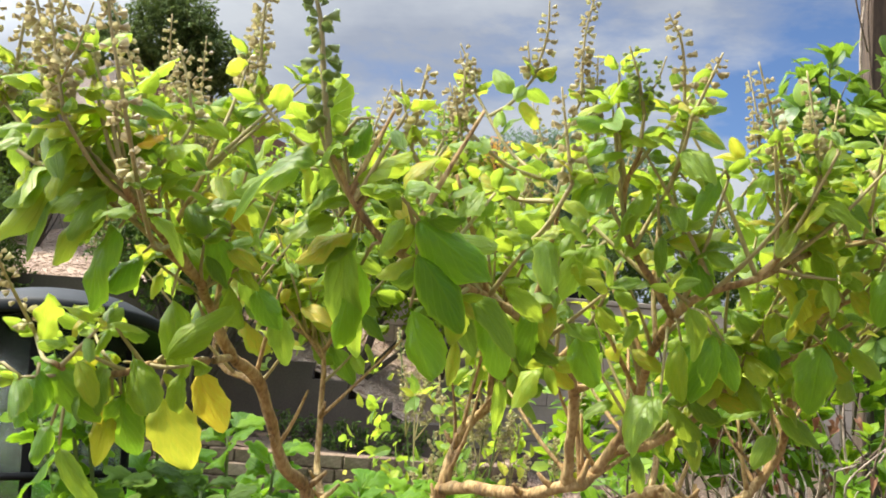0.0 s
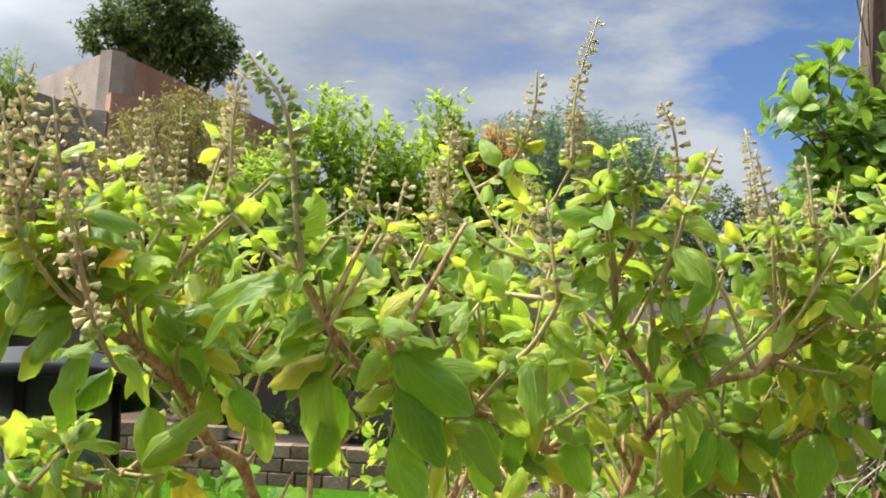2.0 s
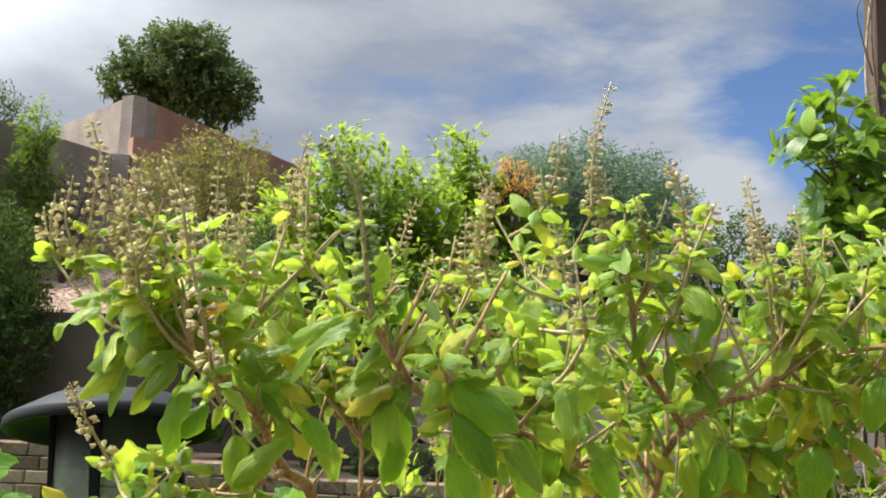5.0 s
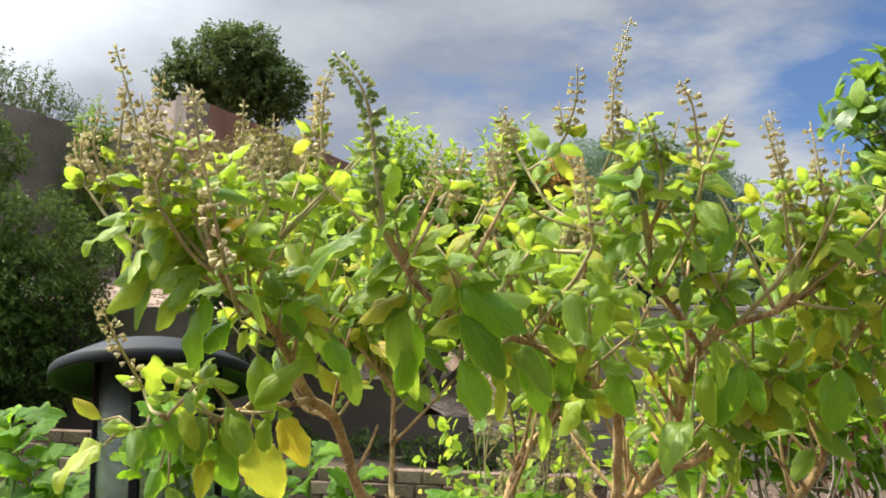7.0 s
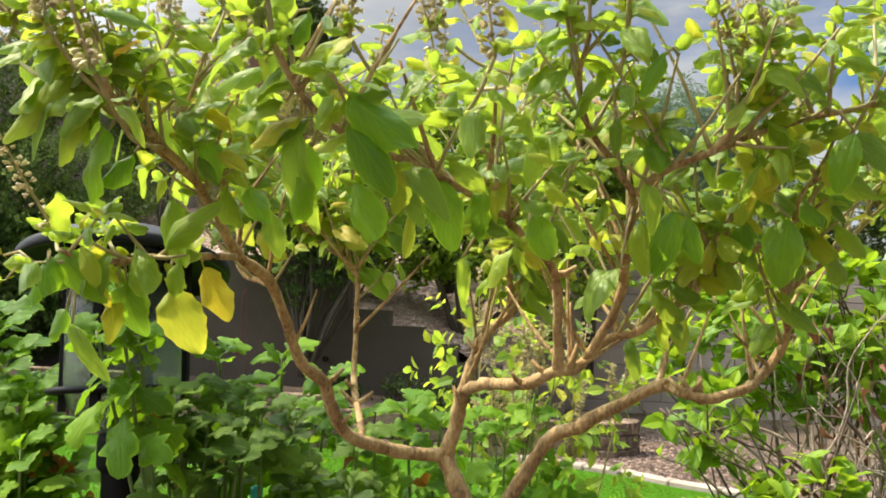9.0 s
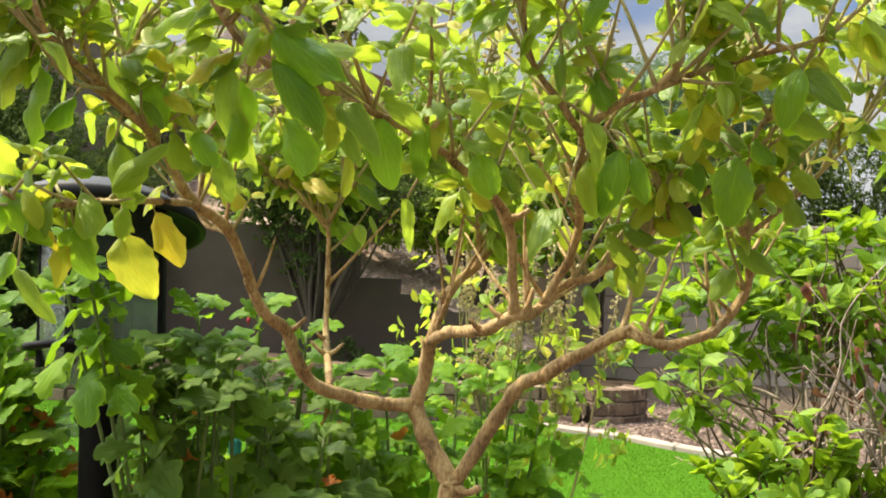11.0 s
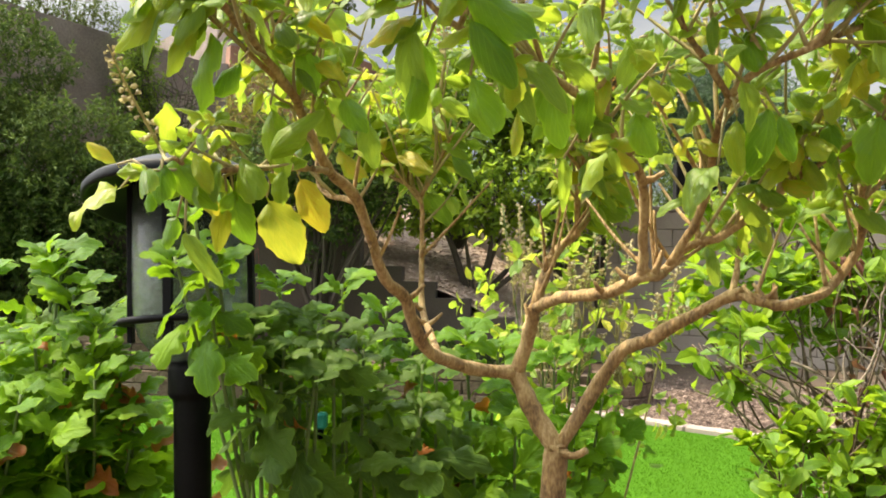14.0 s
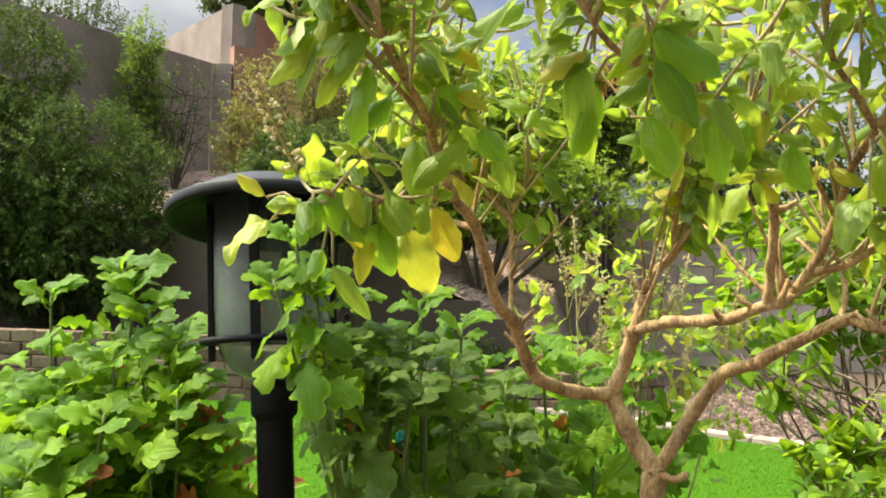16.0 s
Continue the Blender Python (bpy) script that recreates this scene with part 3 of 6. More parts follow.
def tuft_leaves(rs, blobs, tufts, per, tuft_len, lift=0.5, shell=0.55):
    """Leaves set on short twigs whose roots lie in the outer part of ellipsoids: places, ways, ups."""
    vol = np.array([b[3] * b[4] * b[5] for b in blobs]) ** 0.66
    pick = rs.choice(len(blobs), size=tufts, p=vol / vol.sum())
    b = np.array(blobs)[pick]
    d = unit(rs, tufts)
    rad = shell + (1 - shell) * rs.random(tufts) ** 0.6
    rad *= 1 + 0.22 * np.sin(d[:, 0] * 5 + b[:, 0] * 7) * np.cos(d[:, 2] * 6 + b[:, 1])
    root = b[:, :3] + d * b[:, 3:6] * rad[:, None]
    grow = d + unit(rs, tufts) * 0.6 + np.array([0, 0, lift])
    grow /= np.linalg.norm(grow, axis=1, keepdims=True)
    t = rs.random((tufts, per))
    at = root[:, None, :] + grow[:, None, :] * (t * tuft_len)[:, :, None]
    side = unit(rs, tufts * per).reshape(tufts, per, 3)
    side -= grow[:, None, :] * (side * grow[:, None, :]).sum(-1, keepdims=True) * 0.8
    way = side + grow[:, None, :] * 0.55
    up = np.tile(grow[:, None, :], (1, per, 1)) + unit(rs, tufts * per).reshape(tufts, per, 3) * 0.35 + np.array([0, 0, 0.5])
    return at.reshape(-1, 3), way.reshape(-1, 3), up.reshape(-1, 3), root, grow


def shrub(name, label, category, base, blobs, tufts, per, tuft_len, size, mat, seed, limbs=5, trunk_r=0.03, wide=0.4, lift=0.5, shell=0.55, bark=None, droop=0.15, group="", full=False, twigs=True):
    """A bush or tree: limbs from the base into its clumps, and leaves on short twigs."""
    rs = np.random.RandomState(seed)
    rg = random.Random(seed)
    bark = bark or M_bark
    ob = thing(name, base, label, category, group)
    b0 = Vector(base)
    for i in range(limbs):
        b = blobs[i % len(blobs)]
        tip = Vector(b[:3]) + Vector((rg.uniform(-0.5, 0.5) * b[3], rg.uniform(-0.5, 0.5) * b[4], rg.uniform(-0.1, 0.6) * b[5]))
        mid = b0.lerp(tip, 0.45) + Vector((rg.uniform(-0.15, 0.15), rg.uniform(-0.15, 0.15), 0.08)) * (tip - b0).length * 0.5
        rod("limb", [b0 + Vector((rg.uniform(-1, 1), rg.uniform(-1, 1), 0)) * trunk_r, mid, tip], trunk_r * rg.uniform(0.7, 1.0), trunk_r * 0.2, bark, ob, segs=7, knobs=0.06)
    at, way, up, root, grow = tuft_leaves(rs, blobs, tufts, per, tuft_len, lift, shell)
    s = size * (0.65 + 0.7 * rs.random(len(at)))
    leaf_cloud("foliage", at, way, up, s, mat, ob, wide, droop, full=full)
    if twigs:
        sel = rs.choice(len(root), size=min(len(root), 220), replace=False)
        many_rods("brushwood", [([root[i] - grow[i] * tuft_len * 0.8, root[i], root[i] + grow[i] * tuft_len * 0.8], 0.006, 0.002) for i in sel], bark, ob, "stuff", segs=4)
    return ob


# ---- ground, lawn, beds ----
def sheet(name, xs, ys, height, mat, label, category):
    v = [(x, y, height(x, y)) for y in ys for x in xs]
    w = len(xs)
    f = [(j * w + i, j * w + i + 1, (j + 1) * w + i + 1, (j + 1) * w + i) for j in range(len(ys) - 1) for i in range(w - 1)]
    return structure(name, mesh(name, v, f, mat), label, category)


def ground_height(x, y):
    return -0.02 + 0.012 * noise.noise(Vector((x * 1.7, y * 1.7, 0))) if abs(x) < 12 and abs(y) < 14 else -0.03


GX = [-600, -200, -60, -20, *np.linspace(-12, 8, 41), 20, 60, 200, 600]
GY = [-600, -200, -60, -20, *np.linspace(-6, 14, 41), 20, 60, 200, 600]
sheet("ground", GX, GY, ground_height, M_soil, "bare brown garden soil between the plants", "ground")

CURB = [(-0.1, 7.03), (0.45, 6.7), (0.69, 6.57), (0.98, 6.26), (1.27, 6.04), (1.6, 5.82), (2.3, 5.3), (3.6, 4.3)]
lawn_outline = [(-12, 1.9), (3.6, 1.9), *reversed(CURB), (-12, 7.02)]
structure("lawn", mesh("lawn", [(x, y, 0.006) for x, y in lawn_outline], [tuple(range(len(lawn_outline)))], M_turf, smooth=False), "short bright green artificial-looking lawn", "lawn")
rs = np.random.RandomState(5)
n = 130000
gx = rs.uniform(-4.6, 1.9, n)
gy = 2.4 + 4.6 * rs.random(n) ** 0.8
edge = np.interp(gx, [c[0] for c in CURB], [c[1] for c in CURB], left=7.02)
keep = gy < edge - 0.01
gx, gy = gx[keep], gy[keep]
lean_way = np.stack([rs.normal(0, 0.55, len(gx)), rs.normal(0, 0.55, len(gx)), np.ones(len(gx))], 1)
grass = leaf_cloud("grass", np.stack([gx, gy, np.full(len(gx), 0.004)], 1), lean_way, unit(rs, len(gx)), rs.uniform(0.008, 0.015, len(gx)), M_grass, None, wide=0.22, droop=0.2)
tagged(grass, "short bright green blades of a trimmed lawn", "grass")


def bed_base(x):
    return float(np.interp(x, [-9, -2.3, -1.65, -0.9, -0.4, 0.1, 0.45], [1.5, 1.46, 1.03, 0.88, 0.62, 0.4, -0.5]))


def slope_height(x, y):
    return bed_base(x) + 0.25 * (y - 8.4) + 0.03 * noise.noise(Vector((x * 2.5, y * 2.5, 3)))


sheet("gravel_slope", list(np.linspace(-9, 0.45, 61)), list(np.linspace(8.42, 14.5, 37)), slope_height, M_gravel, "sloping bed of tan gravel above the retaining wall", "gravel bed")
sheet("planting_bed", list(np.linspace(-9, 0.2, 40)), [7.2, 7.5, 7.8, 8.1, 8.4], lambda x, y: float(np.interp(x, [-3, -1, 0.2], [0.4, 0.3, 0.2])) + 0.03 * noise.noise(Vector((x * 4, y * 4, 1))), M_soil, "narrow bed of dark soil behind the low block wall", "planting bed")
mulch_xs = list(np.linspace(0.0, 8, 41))
v, f = [], []
for x in mulch_xs:
    y0 = float(np.interp(x, [c[0] for c in CURB], [c[1] for c in CURB])) + 0.1
    for k in range(13):
        y = y0 + (10.7 - y0) * k / 12
        v.append((x, y, 0.02 + 0.05 * (k / 12) + 0.025 * noise.noise(Vector((x * 3, y * 3, 9)))))
for i in range(40):
    for k in range(12):
        f.append((i * 13 + k, (i + 1) * 13 + k, (i + 1) * 13 + k + 1, i * 13 + k + 1))
structure("mulch_bed", mesh("mulch_bed", v, f, M_soil), "bed of brown mulch and fallen leaves behind the curb", "mulch bed")


def chips(name, label, category, places, size, mat, seed, flat=0.45):
    """Loose stones or chips, each a small uneven lump."""
    rg = np.random.RandomState(seed)
    n = len(places)
    tpl = np.array([(1, 0, 0), (0, 1, 0), (-1, 0, 0), (0, -1, 0), (0, 0, 1), (0, 0, -1)], dtype=float)
    s = size * (0.5 + rg.random((n, 1, 1)))
    sc = np.stack([0.7 + 0.6 * rg.random(n), 0.5 + 0.5 * rg.random(n), flat * (0.6 + 0.8 * rg.random(n))], 1)[:, None, :]
    a = rg.uniform(0, 6.28, n)
    p = tpl[None] * sc * s * (1 + 0.3 * rg.normal(size=(n, 6, 1)))
    q = p.copy()
    q[..., 0] = p[..., 0] * np.cos(a)[:, None] - p[..., 1] * np.sin(a)[:, None]
    q[..., 1] = p[..., 0] * np.sin(a)[:, None] + p[..., 1] * np.cos(a)[:, None]
    v = (q + np.asarray(places)[:, None, :]).reshape(-1, 3)
    base = (np.arange(n) * 6)[:, None]
    faces = []
    for t in ((0, 1, 4), (1, 2, 4), (2, 3, 4), (3, 0, 4), (1, 0, 5), (2, 1, 5), (3, 2, 5), (0, 3, 5)):
        faces += (base + np.array(t)[None]).tolist()
    return tagged(new(name, mesh(name, v.tolist(), faces, mat, smooth=False)), label, category, kind="stuff")


gp = []
for _ in range(9000):
    x, y = rs.uniform(-5.2, 0.1), 8.5 + 3.2 * rs.random() ** 1.3
    gp.append((x, y, slope_height(x, y) + 0.005))
chips("gravel", "loose tan and brown gravel stones on the slope", "gravel", gp, 0.024, M_stone, 3)
mp = []
for _ in range(12000):
    x = rs.uniform(0.1, 3.4)
    y0 = float(np.interp(x, [c[0] for c in CURB], [c[1] for c in CURB])) + 0.12
    mp.append((x, y0 + 3.6 * rs.random() ** 1.5, 0.04))
chips("mulch", "brown wood chips and dry leaves on the bed", "mulch", mp, 0.034, M_mulch, 4, flat=0.35)

# ---- curb ----
curb = thing("curb", (0.5, 6.5, 0), "pale concrete edging strip along the lawn", "curb", kind="structure")
for (xa, ya), (xb, yb) in zip(CURB, CURB[1:]):
    L = math.hypot(xb - xa, yb - ya)
    me = box("curb_stone", 0.004, 0, -0.05, L - 0.004, 0.11, 0.045, M_curb, 0.012)
    ob = part("curb_stone", me, curb)
    ob.matrix_basis = Matrix.Translation((xa, ya, 0)) @ Matrix.Rotation(math.atan2(yb - ya, xb - xa), 4, "Z")

# ---- low wall of split-face blocks ----
low_wall = structure("wall_low_blocks", box("wall_core", -9, 7.1, -0.1, 0.41, 7.24, 0.26, M_soil, 0), "low retaining wall of brown split-face concrete blocks", "block wall")
rg = random.Random(8)
BLOCKS = []
for k in range(5):
    bm = bmesh.new()
    bmesh.ops.create_cube(bm, size=1.0)
    bmesh.ops.bevel(bm, geom=list(bm.edges), offset=0.05, segments=1, affect="EDGES")
    for q in bm.verts:
        q.co += Vector((rg.uniform(-0.015, 0.015), rg.uniform(-0.05, 0.05) * (q.co.y < 0), rg.uniform(-0.03, 0.03)))
    me = bpy.data.meshes.new("block")
    bm.to_mesh(me)
    bm.free()
    me.materials.append(M_brick)
    BLOCKS.append(me)
BW, BH = 0.2, 0.1


def wall_block(x, y, z, turn=0.0):
    ob = part("block", rg.choice(BLOCKS), low_wall)
    ob.matrix_basis = Matrix.Translation((x, y, z + BH / 2)) @ Matrix.Rotation(turn + rg.uniform(-0.03, 0.03), 4, "Z") @ Matrix.Diagonal((BW - 0.008, 0.18, BH - 0.006, 1))


for c in range(5):
    end = (0.45, 0.45, 0.4, -1.4, -2.6)[c]
    x = end - (0 if c % 2 else 0.1)
    while x > -6.5:
        wall_block(x - BW / 2, 7.11 + 0.018 * c + rg.uniform(-0.006, 0.006), c * BH)
        x -= BW
    if c < 3:
        for k in range(6):
            a = 0.3 + k * 0.24
            wall_block(0.45 + 0.4 * math.sin(a) - 0.02, 7.5 - 0.4 * math.cos(a) + 0.02 * c + 0.02, c * BH, a)

# ---- stuccoed retaining wall, stepping down ----
STEPS = [(-9, 1.54), (-1.62, 1.08), (-1.23, 0.945), (-0.92, 0.8), (-0.6, 0.64), (-0.2, 0.48), (0.35, None)]
outline = [(-9, -0.1)]
for (xa, za), (xb, _) in zip(STEPS, STEPS[1:]):
    outline += [(xa, za), (xb, za)]
outline.append((0.35, -0.1))
k = len(outline)
v = [(x, 8.3, z) for x, z in outline] + [(x, 8.5, z) for x, z in outline]
f = [tuple(range(k)), tuple(reversed(range(k, 2 * k)))] + [(i, i + k, (i + 1) % k + k, (i + 1) % k) for i in range(k)]
structure("wall_retaining", mesh("wall_retaining", v, f, M_retain, smooth=False), "brown stucco retaining wall that steps down along the slope", "retaining wall")


# ---- tall stucco walls above ----
def long_wall(name, a, b, z0, z1, mat, label, thick=0.2, z1b=None):
    d = Vector((b[0] - a[0], b[1] - a[1], 0))
    back = Vector((-d.y, d.x, 0)).normalized() * thick
    zb = z1 if z1b is None else z1b
    lo = [Vector((a[0], a[1], z0)), Vector((b[0], b[1], z0)), Vector((b[0], b[1], zb)), Vector((a[0], a[1], z1))]
    v = lo + [q + back for q in lo]
    f = [(0, 1, 2, 3), (7, 6, 5, 4), (1, 0, 4, 5), (2, 1, 5, 6), (3, 2, 6, 7), (0, 3, 7, 4)]
    return structure(name, mesh(name, v, f, mat, smooth=False), label, "wall")


long_wall("wall_upper_west", (-6.925, 6.635), (-4.552, 12.069), 1.0, 3.857, M_stucco, "tall tan stucco boundary wall in shade")
long_wall("wall_pilaster", (-4.55, 12.071), (-4.29, 12.105), 1.2, 3.857, M_stucco, "short tan stucco return at the wall corner", 0.25)
long_wall("wall_upper_middle", (-7.6, 15.74), (-4.375, 12.315), 1.2, 4.75, M_stucco, "higher tan stucco wall catching the sun")
long_wall("wall_upper_east", (-4.372, 12.32), (-4.19, 12.78), 1.2, 4.75, M_stucco, "tan stucco wall turning away from the corner")
long_wall("wall_upper_far", (-4.188, 12.786), (-2.7, 16.7), 1.2, 4.75, M_stucco_red, "red-brown stucco wall running away uphill")
long_wall("wall_lower_east", (-4.27, 12.14), (-2.7, 13.3), 1.4, 4.12, M_stucco_red, "lower red-brown stucco wall behind the shrubs", 0.2)

# ---- grey block wall ----
cmu = structure("wall_grey_blocks", box("wall_core", -1.5, 10.73, -0.05, 7.5, 10.87, 1.78, M_mortar, 0), "plain grey concrete block boundary wall", "block wall")
cmu_full = box("block", -0.196, -0.095, -0.096, 0.196, 0.095, 0.096, M_cmu, 0.004)
cmu_half = box("block", -0.096, -0.095, -0.096, 0.096, 0.095, 0.096, M_cmu, 0.004)
for c in range(9):
    x = -1.5
    while x < 5.3:
        half = c % 2 == 1 and x < -1.49
        w = 0.2 if half else 0.4
        ob = part("block", cmu_half if half else cmu_full, cmu)
        ob.matrix_basis = Matrix.Translation((x + w / 2, 10.8, 0.1 + c * 0.2))
        x += w
part("cap", box("cap", -1.5, 10.69, 1.804, 7.5, 10.91, 1.86, M_cmu, 0.006), cmu)

# ---- far planting ----
shrub("round_tree", "round dense dark green tree behind the walls", "tree", (-5.54, 18.0, 2.08), [(-5.53, 18.0, 6.92, 1.03, 1.08, 0.7), (-6.28, 18.0, 6.54, 0.65, 0.76, 0.43), (-4.61, 18.0, 6.58, 0.59, 0.76, 0.49), (-5.2, 18.0, 7.36, 0.54, 0.65, 0.41), (-5.21, 18.0, 6.2, 0.76, 0.76, 0.38)], 2300, 9, 0.24, 0.11, M_tree, 11, limbs=6, trunk_r=0.12, wide=0.45)
shrub("wall_top_shrub", "grey-green shrub rising over the tall wall", "shrub", (-7.43, 13.6, 3.06), [(-7.55, 13.6, 4.89, 0.76, 0.43, 0.54), (-7.02, 13.7, 4.62, 0.54, 0.43, 0.38), (-8.51, 13.6, 5.12, 0.86, 0.43, 0.76)], 800, 8, 0.3, 0.07, M_tree, 12, wide=0.35, lift=1.0)
shrub("upright_shrub", "upright narrow-leaved bright green shrub against the wall", "shrub", (-4.75, 10.5, 1.95), [(-4.8, 10.5, 3.55, 0.15, 0.16, 0.42), (-4.83, 10.5, 3.05, 0.25, 0.2, 0.4), (-4.75, 10.5, 2.5, 0.3, 0.24, 0.42)], 460, 9, 0.22, 0.07, M_mid, 13, wide=0.28, lift=1.3, shell=0.3)
shrub("bare_shrub", "nearly leafless dark shrub with thin branches", "shrub", (-4.35, 10.4, 1.9), [(-4.4, 10.4, 2.9, 0.3, 0.2, 0.4), (-4.12, 10.4, 3.15, 0.28, 0.22, 0.22), (-4.2, 10.4, 2.6, 0.3, 0.2, 0.3)], 110, 4, 0.2, 0.05, M_dark, 14, limbs=15, trunk_r=0.016)
shrub("dense_shrub", "big dense dark green shrub spilling over the wall", "shrub", (-4.66, 8.75, 1.49), [(-4.57, 8.2, 1.85, 0.92, 0.65, 0.65), (-4.2, 8.1, 1.36, 0.7, 0.49, 0.65), (-5.3, 8.2, 1.75, 0.86, 0.65, 0.92), (-4.99, 8.1, 1.16, 0.65, 0.43, 0.54), (-5.31, 8.6, 2.93, 0.54, 0.43, 0.54), (-4.46, 8.1, 0.99, 0.54, 0.38, 0.43)], 5200, 10, 0.17, 0.058, M_dark, 15, limbs=6, wide=0.38, shell=0.7)
shrub("bronze_shrub", "bronze-green shrub with small leaves", "shrub", (-2.82, 10.6, 1.93), [(-3.03, 10.5, 2.74, 0.65, 0.43, 0.81), (-2.5, 10.5, 3.11, 0.43, 0.38, 0.54), (-3.4, 10.6, 2.37, 0.43, 0.38, 0.49), (-2.24, 10.4, 2.56, 0.43, 0.38, 0.54)], 1500, 8, 0.28, 0.06, M_brownish, 16, limbs=9, wide=0.4, lift=1.1)
shrub("bright_shrub", "tall bright green broad-leaved shrub", "shrub", (-0.83, 9.6, 1.3), [(-1.68, 9.5, 2.27, 0.32, 0.38, 0.43), (-1.3, 9.5, 2.75, 0.24, 0.32, 0.43), (-1.03, 9.5, 2.93, 0.19, 0.32, 0.38), (-0.71, 9.5, 2.69, 0.28, 0.38, 0.43), (-0.37, 9.5, 2.74, 0.22, 0.32, 0.35), (-0.93, 9.5, 2.16, 0.81, 0.49, 0.49), (-0.07, 9.6, 2.42, 0.27, 0.38, 0.38), (-1.47, 9.4, 1.95, 0.43, 0.32, 0.38)], 780, 13, 0.4, 0.095, M_bright, 17, limbs=12, wide=0.46, lift=1.5, full=True, shell=0.6)
shrub("tall_shoots", "bright green shrub with upright leafy shoots", "shrub", (0.25, 10.4, 0.81), [(0.13, 10.4, 3.18, 0.24, 0.32, 0.49), (0.42, 10.4, 2.85, 0.27, 0.32, 0.43), (0.82, 10.4, 2.52, 0.43, 0.32, 0.43), (0.38, 10.3, 2.31, 0.65, 0.38, 0.54)], 560, 10, 0.36, 0.115, M_bright, 18, limbs=8, wide=0.4, lift=1.6, full=True, shell=0.35)
shrub("orange_shrub", "shrub with a flush of orange-red blooms", "shrub", (0.67, 10.3, 0.48), [(0.74, 10.1, 3.23, 0.13, 0.16, 0.17), (0.65, 10.1, 3.06, 0.15, 0.16, 0.13), (0.82, 10.1, 3.07, 0.11, 0.16, 0.13)], 130, 8, 0.18, 0.05, M_orange, 19, limbs=6)
shrub("wispy_tree", "feathery blue-green tree beyond the wall", "tree", (2.44, 16.0, -0.06), [(2.53, 16.0, 4.3, 1.19, 0.86, 0.59), (1.76, 16.0, 4.31, 0.65, 0.76, 0.43), (3.5, 16.0, 4.01, 0.65, 0.76, 0.54), (2.84, 16.0, 3.53, 1.3, 0.86, 0.65), (2.17, 16.0, 2.99, 1.08, 0.86, 0.65)], 3000, 10, 0.5, 0.12, M_wispy, 20, limbs=9, trunk_r=0.05, wide=0.13, lift=0.4, twigs=False, shell=0.4)
shrub("far_hedge", "dark green hedge behind the grey block wall", "hedge", (3.84, 12.2, -0.06), [(3.9, 12.1, 2.42, 0.76, 0.43, 0.81), (3.14, 12.1, 2.21, 0.65, 0.43, 0.7), (4.89, 12.1, 2.4, 0.86, 0.43, 0.81), (2.16, 12.1, 2.22, 0.65, 0.43, 0.65)], 3000, 8, 0.14, 0.065, M_dark, 21, wide=0.42)
shrub("small_citrus_tree", "small light green citrus tree with bare forked trunk", "tree", (-0.64, 9.0, 0.7), [(-0.73, 9.0, 1.77, 0.65, 0.43, 0.32), (-0.2, 9.0, 1.81, 0.54, 0.43, 0.38), (-1.27, 9.0, 1.77, 0.54, 0.43, 0.38), (0.34, 9.1, 1.7, 0.54, 0.43, 0.43)], 760, 8, 0.18, 0.08, M_bright, 22, limbs=8, trunk_r=0.035, wide=0.42, full=True)
shrub("bed_shrub", "dark leggy shrub with many thin trunks", "shrub", (-2.01, 9.0, 1.41), [(-2.12, 9.0, 2.0, 0.54, 0.32, 0.38), (-1.8, 9.0, 1.83, 0.43, 0.32, 0.32)], 500, 8, 0.16, 0.07, M_dark, 23, limbs=12, trunk_r=0.03, wide=0.42)
shrub("leggy_shrub", "dark leggy shrub with many bare thin trunks", "shrub", (-1.88, 7.85, 0.48), [(-2.14, 7.9, 1.97, 0.43, 0.32, 0.32), (-1.66, 7.9, 1.91, 0.43, 0.32, 0.32), (-2.46, 7.9, 1.76, 0.27, 0.27, 0.22), (-1.29, 7.95, 1.8, 0.27, 0.27, 0.22), (-1.95, 7.9, 1.45, 0.35, 0.2, 0.3)], 950, 8, 0.15, 0.06, M_dark, 24, limbs=26, trunk_r=0.026, wide=0.45)
for k, (x, y, s) in enumerate([(-1.0, 7.9, 0.16), (-0.55, 7.8, 0.12), (-1.6, 7.9, 0.14), (-0.1, 7.8, 0.13)]):
    shrub("low_plant", "low dark green plant at the foot of the wall", "plant", (x, y, 0.25), [(x, y, 0.33, s * 1.4, s, s)], 90, 7, 0.08, 0.05, M_dark, 30 + k, limbs=3, trunk_r=0.008, group="low plants in the bed")

# ---- citrus bush and wooden post ----
post = thing("wooden_post", (1.71, 3.6, 0), "weathered brown wooden trellis post", "post")
part("post", box("post", 1.656, 3.55, -0.05, 1.756, 3.65, 3.1, M_wood, 0.008), post)
part("batten", box("batten", 1.8, 3.57, -0.05, 1.84, 3.61, 3.1, M_wood, 0.004), post)
rod("vine", [(1.62, 3.5, 1.2), (1.66, 3.52, 1.7), (1.6, 3.5, 2.2), (1.6, 3.5, 2.5), (1.67, 3.5, 3.0)], 0.008, 0.004, M_drytwig, post, segs=6, label="bare twining brown vine")
rod("vine", [(1.6, 3.52, 0.9), (1.67, 3.52, 1.5), (1.75, 3.52, 1.8), (1.66, 3.52, 2.15), (1.63, 3.52, 2.6), (1.7, 3.52, 3.05)], 0.006, 0.003, M_brownstem, post, segs=6)
rod("vine", [(1.62, 3.5, 2.35), (1.57, 3.48, 2.5), (1.55, 3.47, 2.6), (1.58, 3.47, 2.66), (1.61, 3.48, 2.6), (1.59, 3.49, 2.52)], 0.0035, 0.002, M_brownstem, post, segs=6)


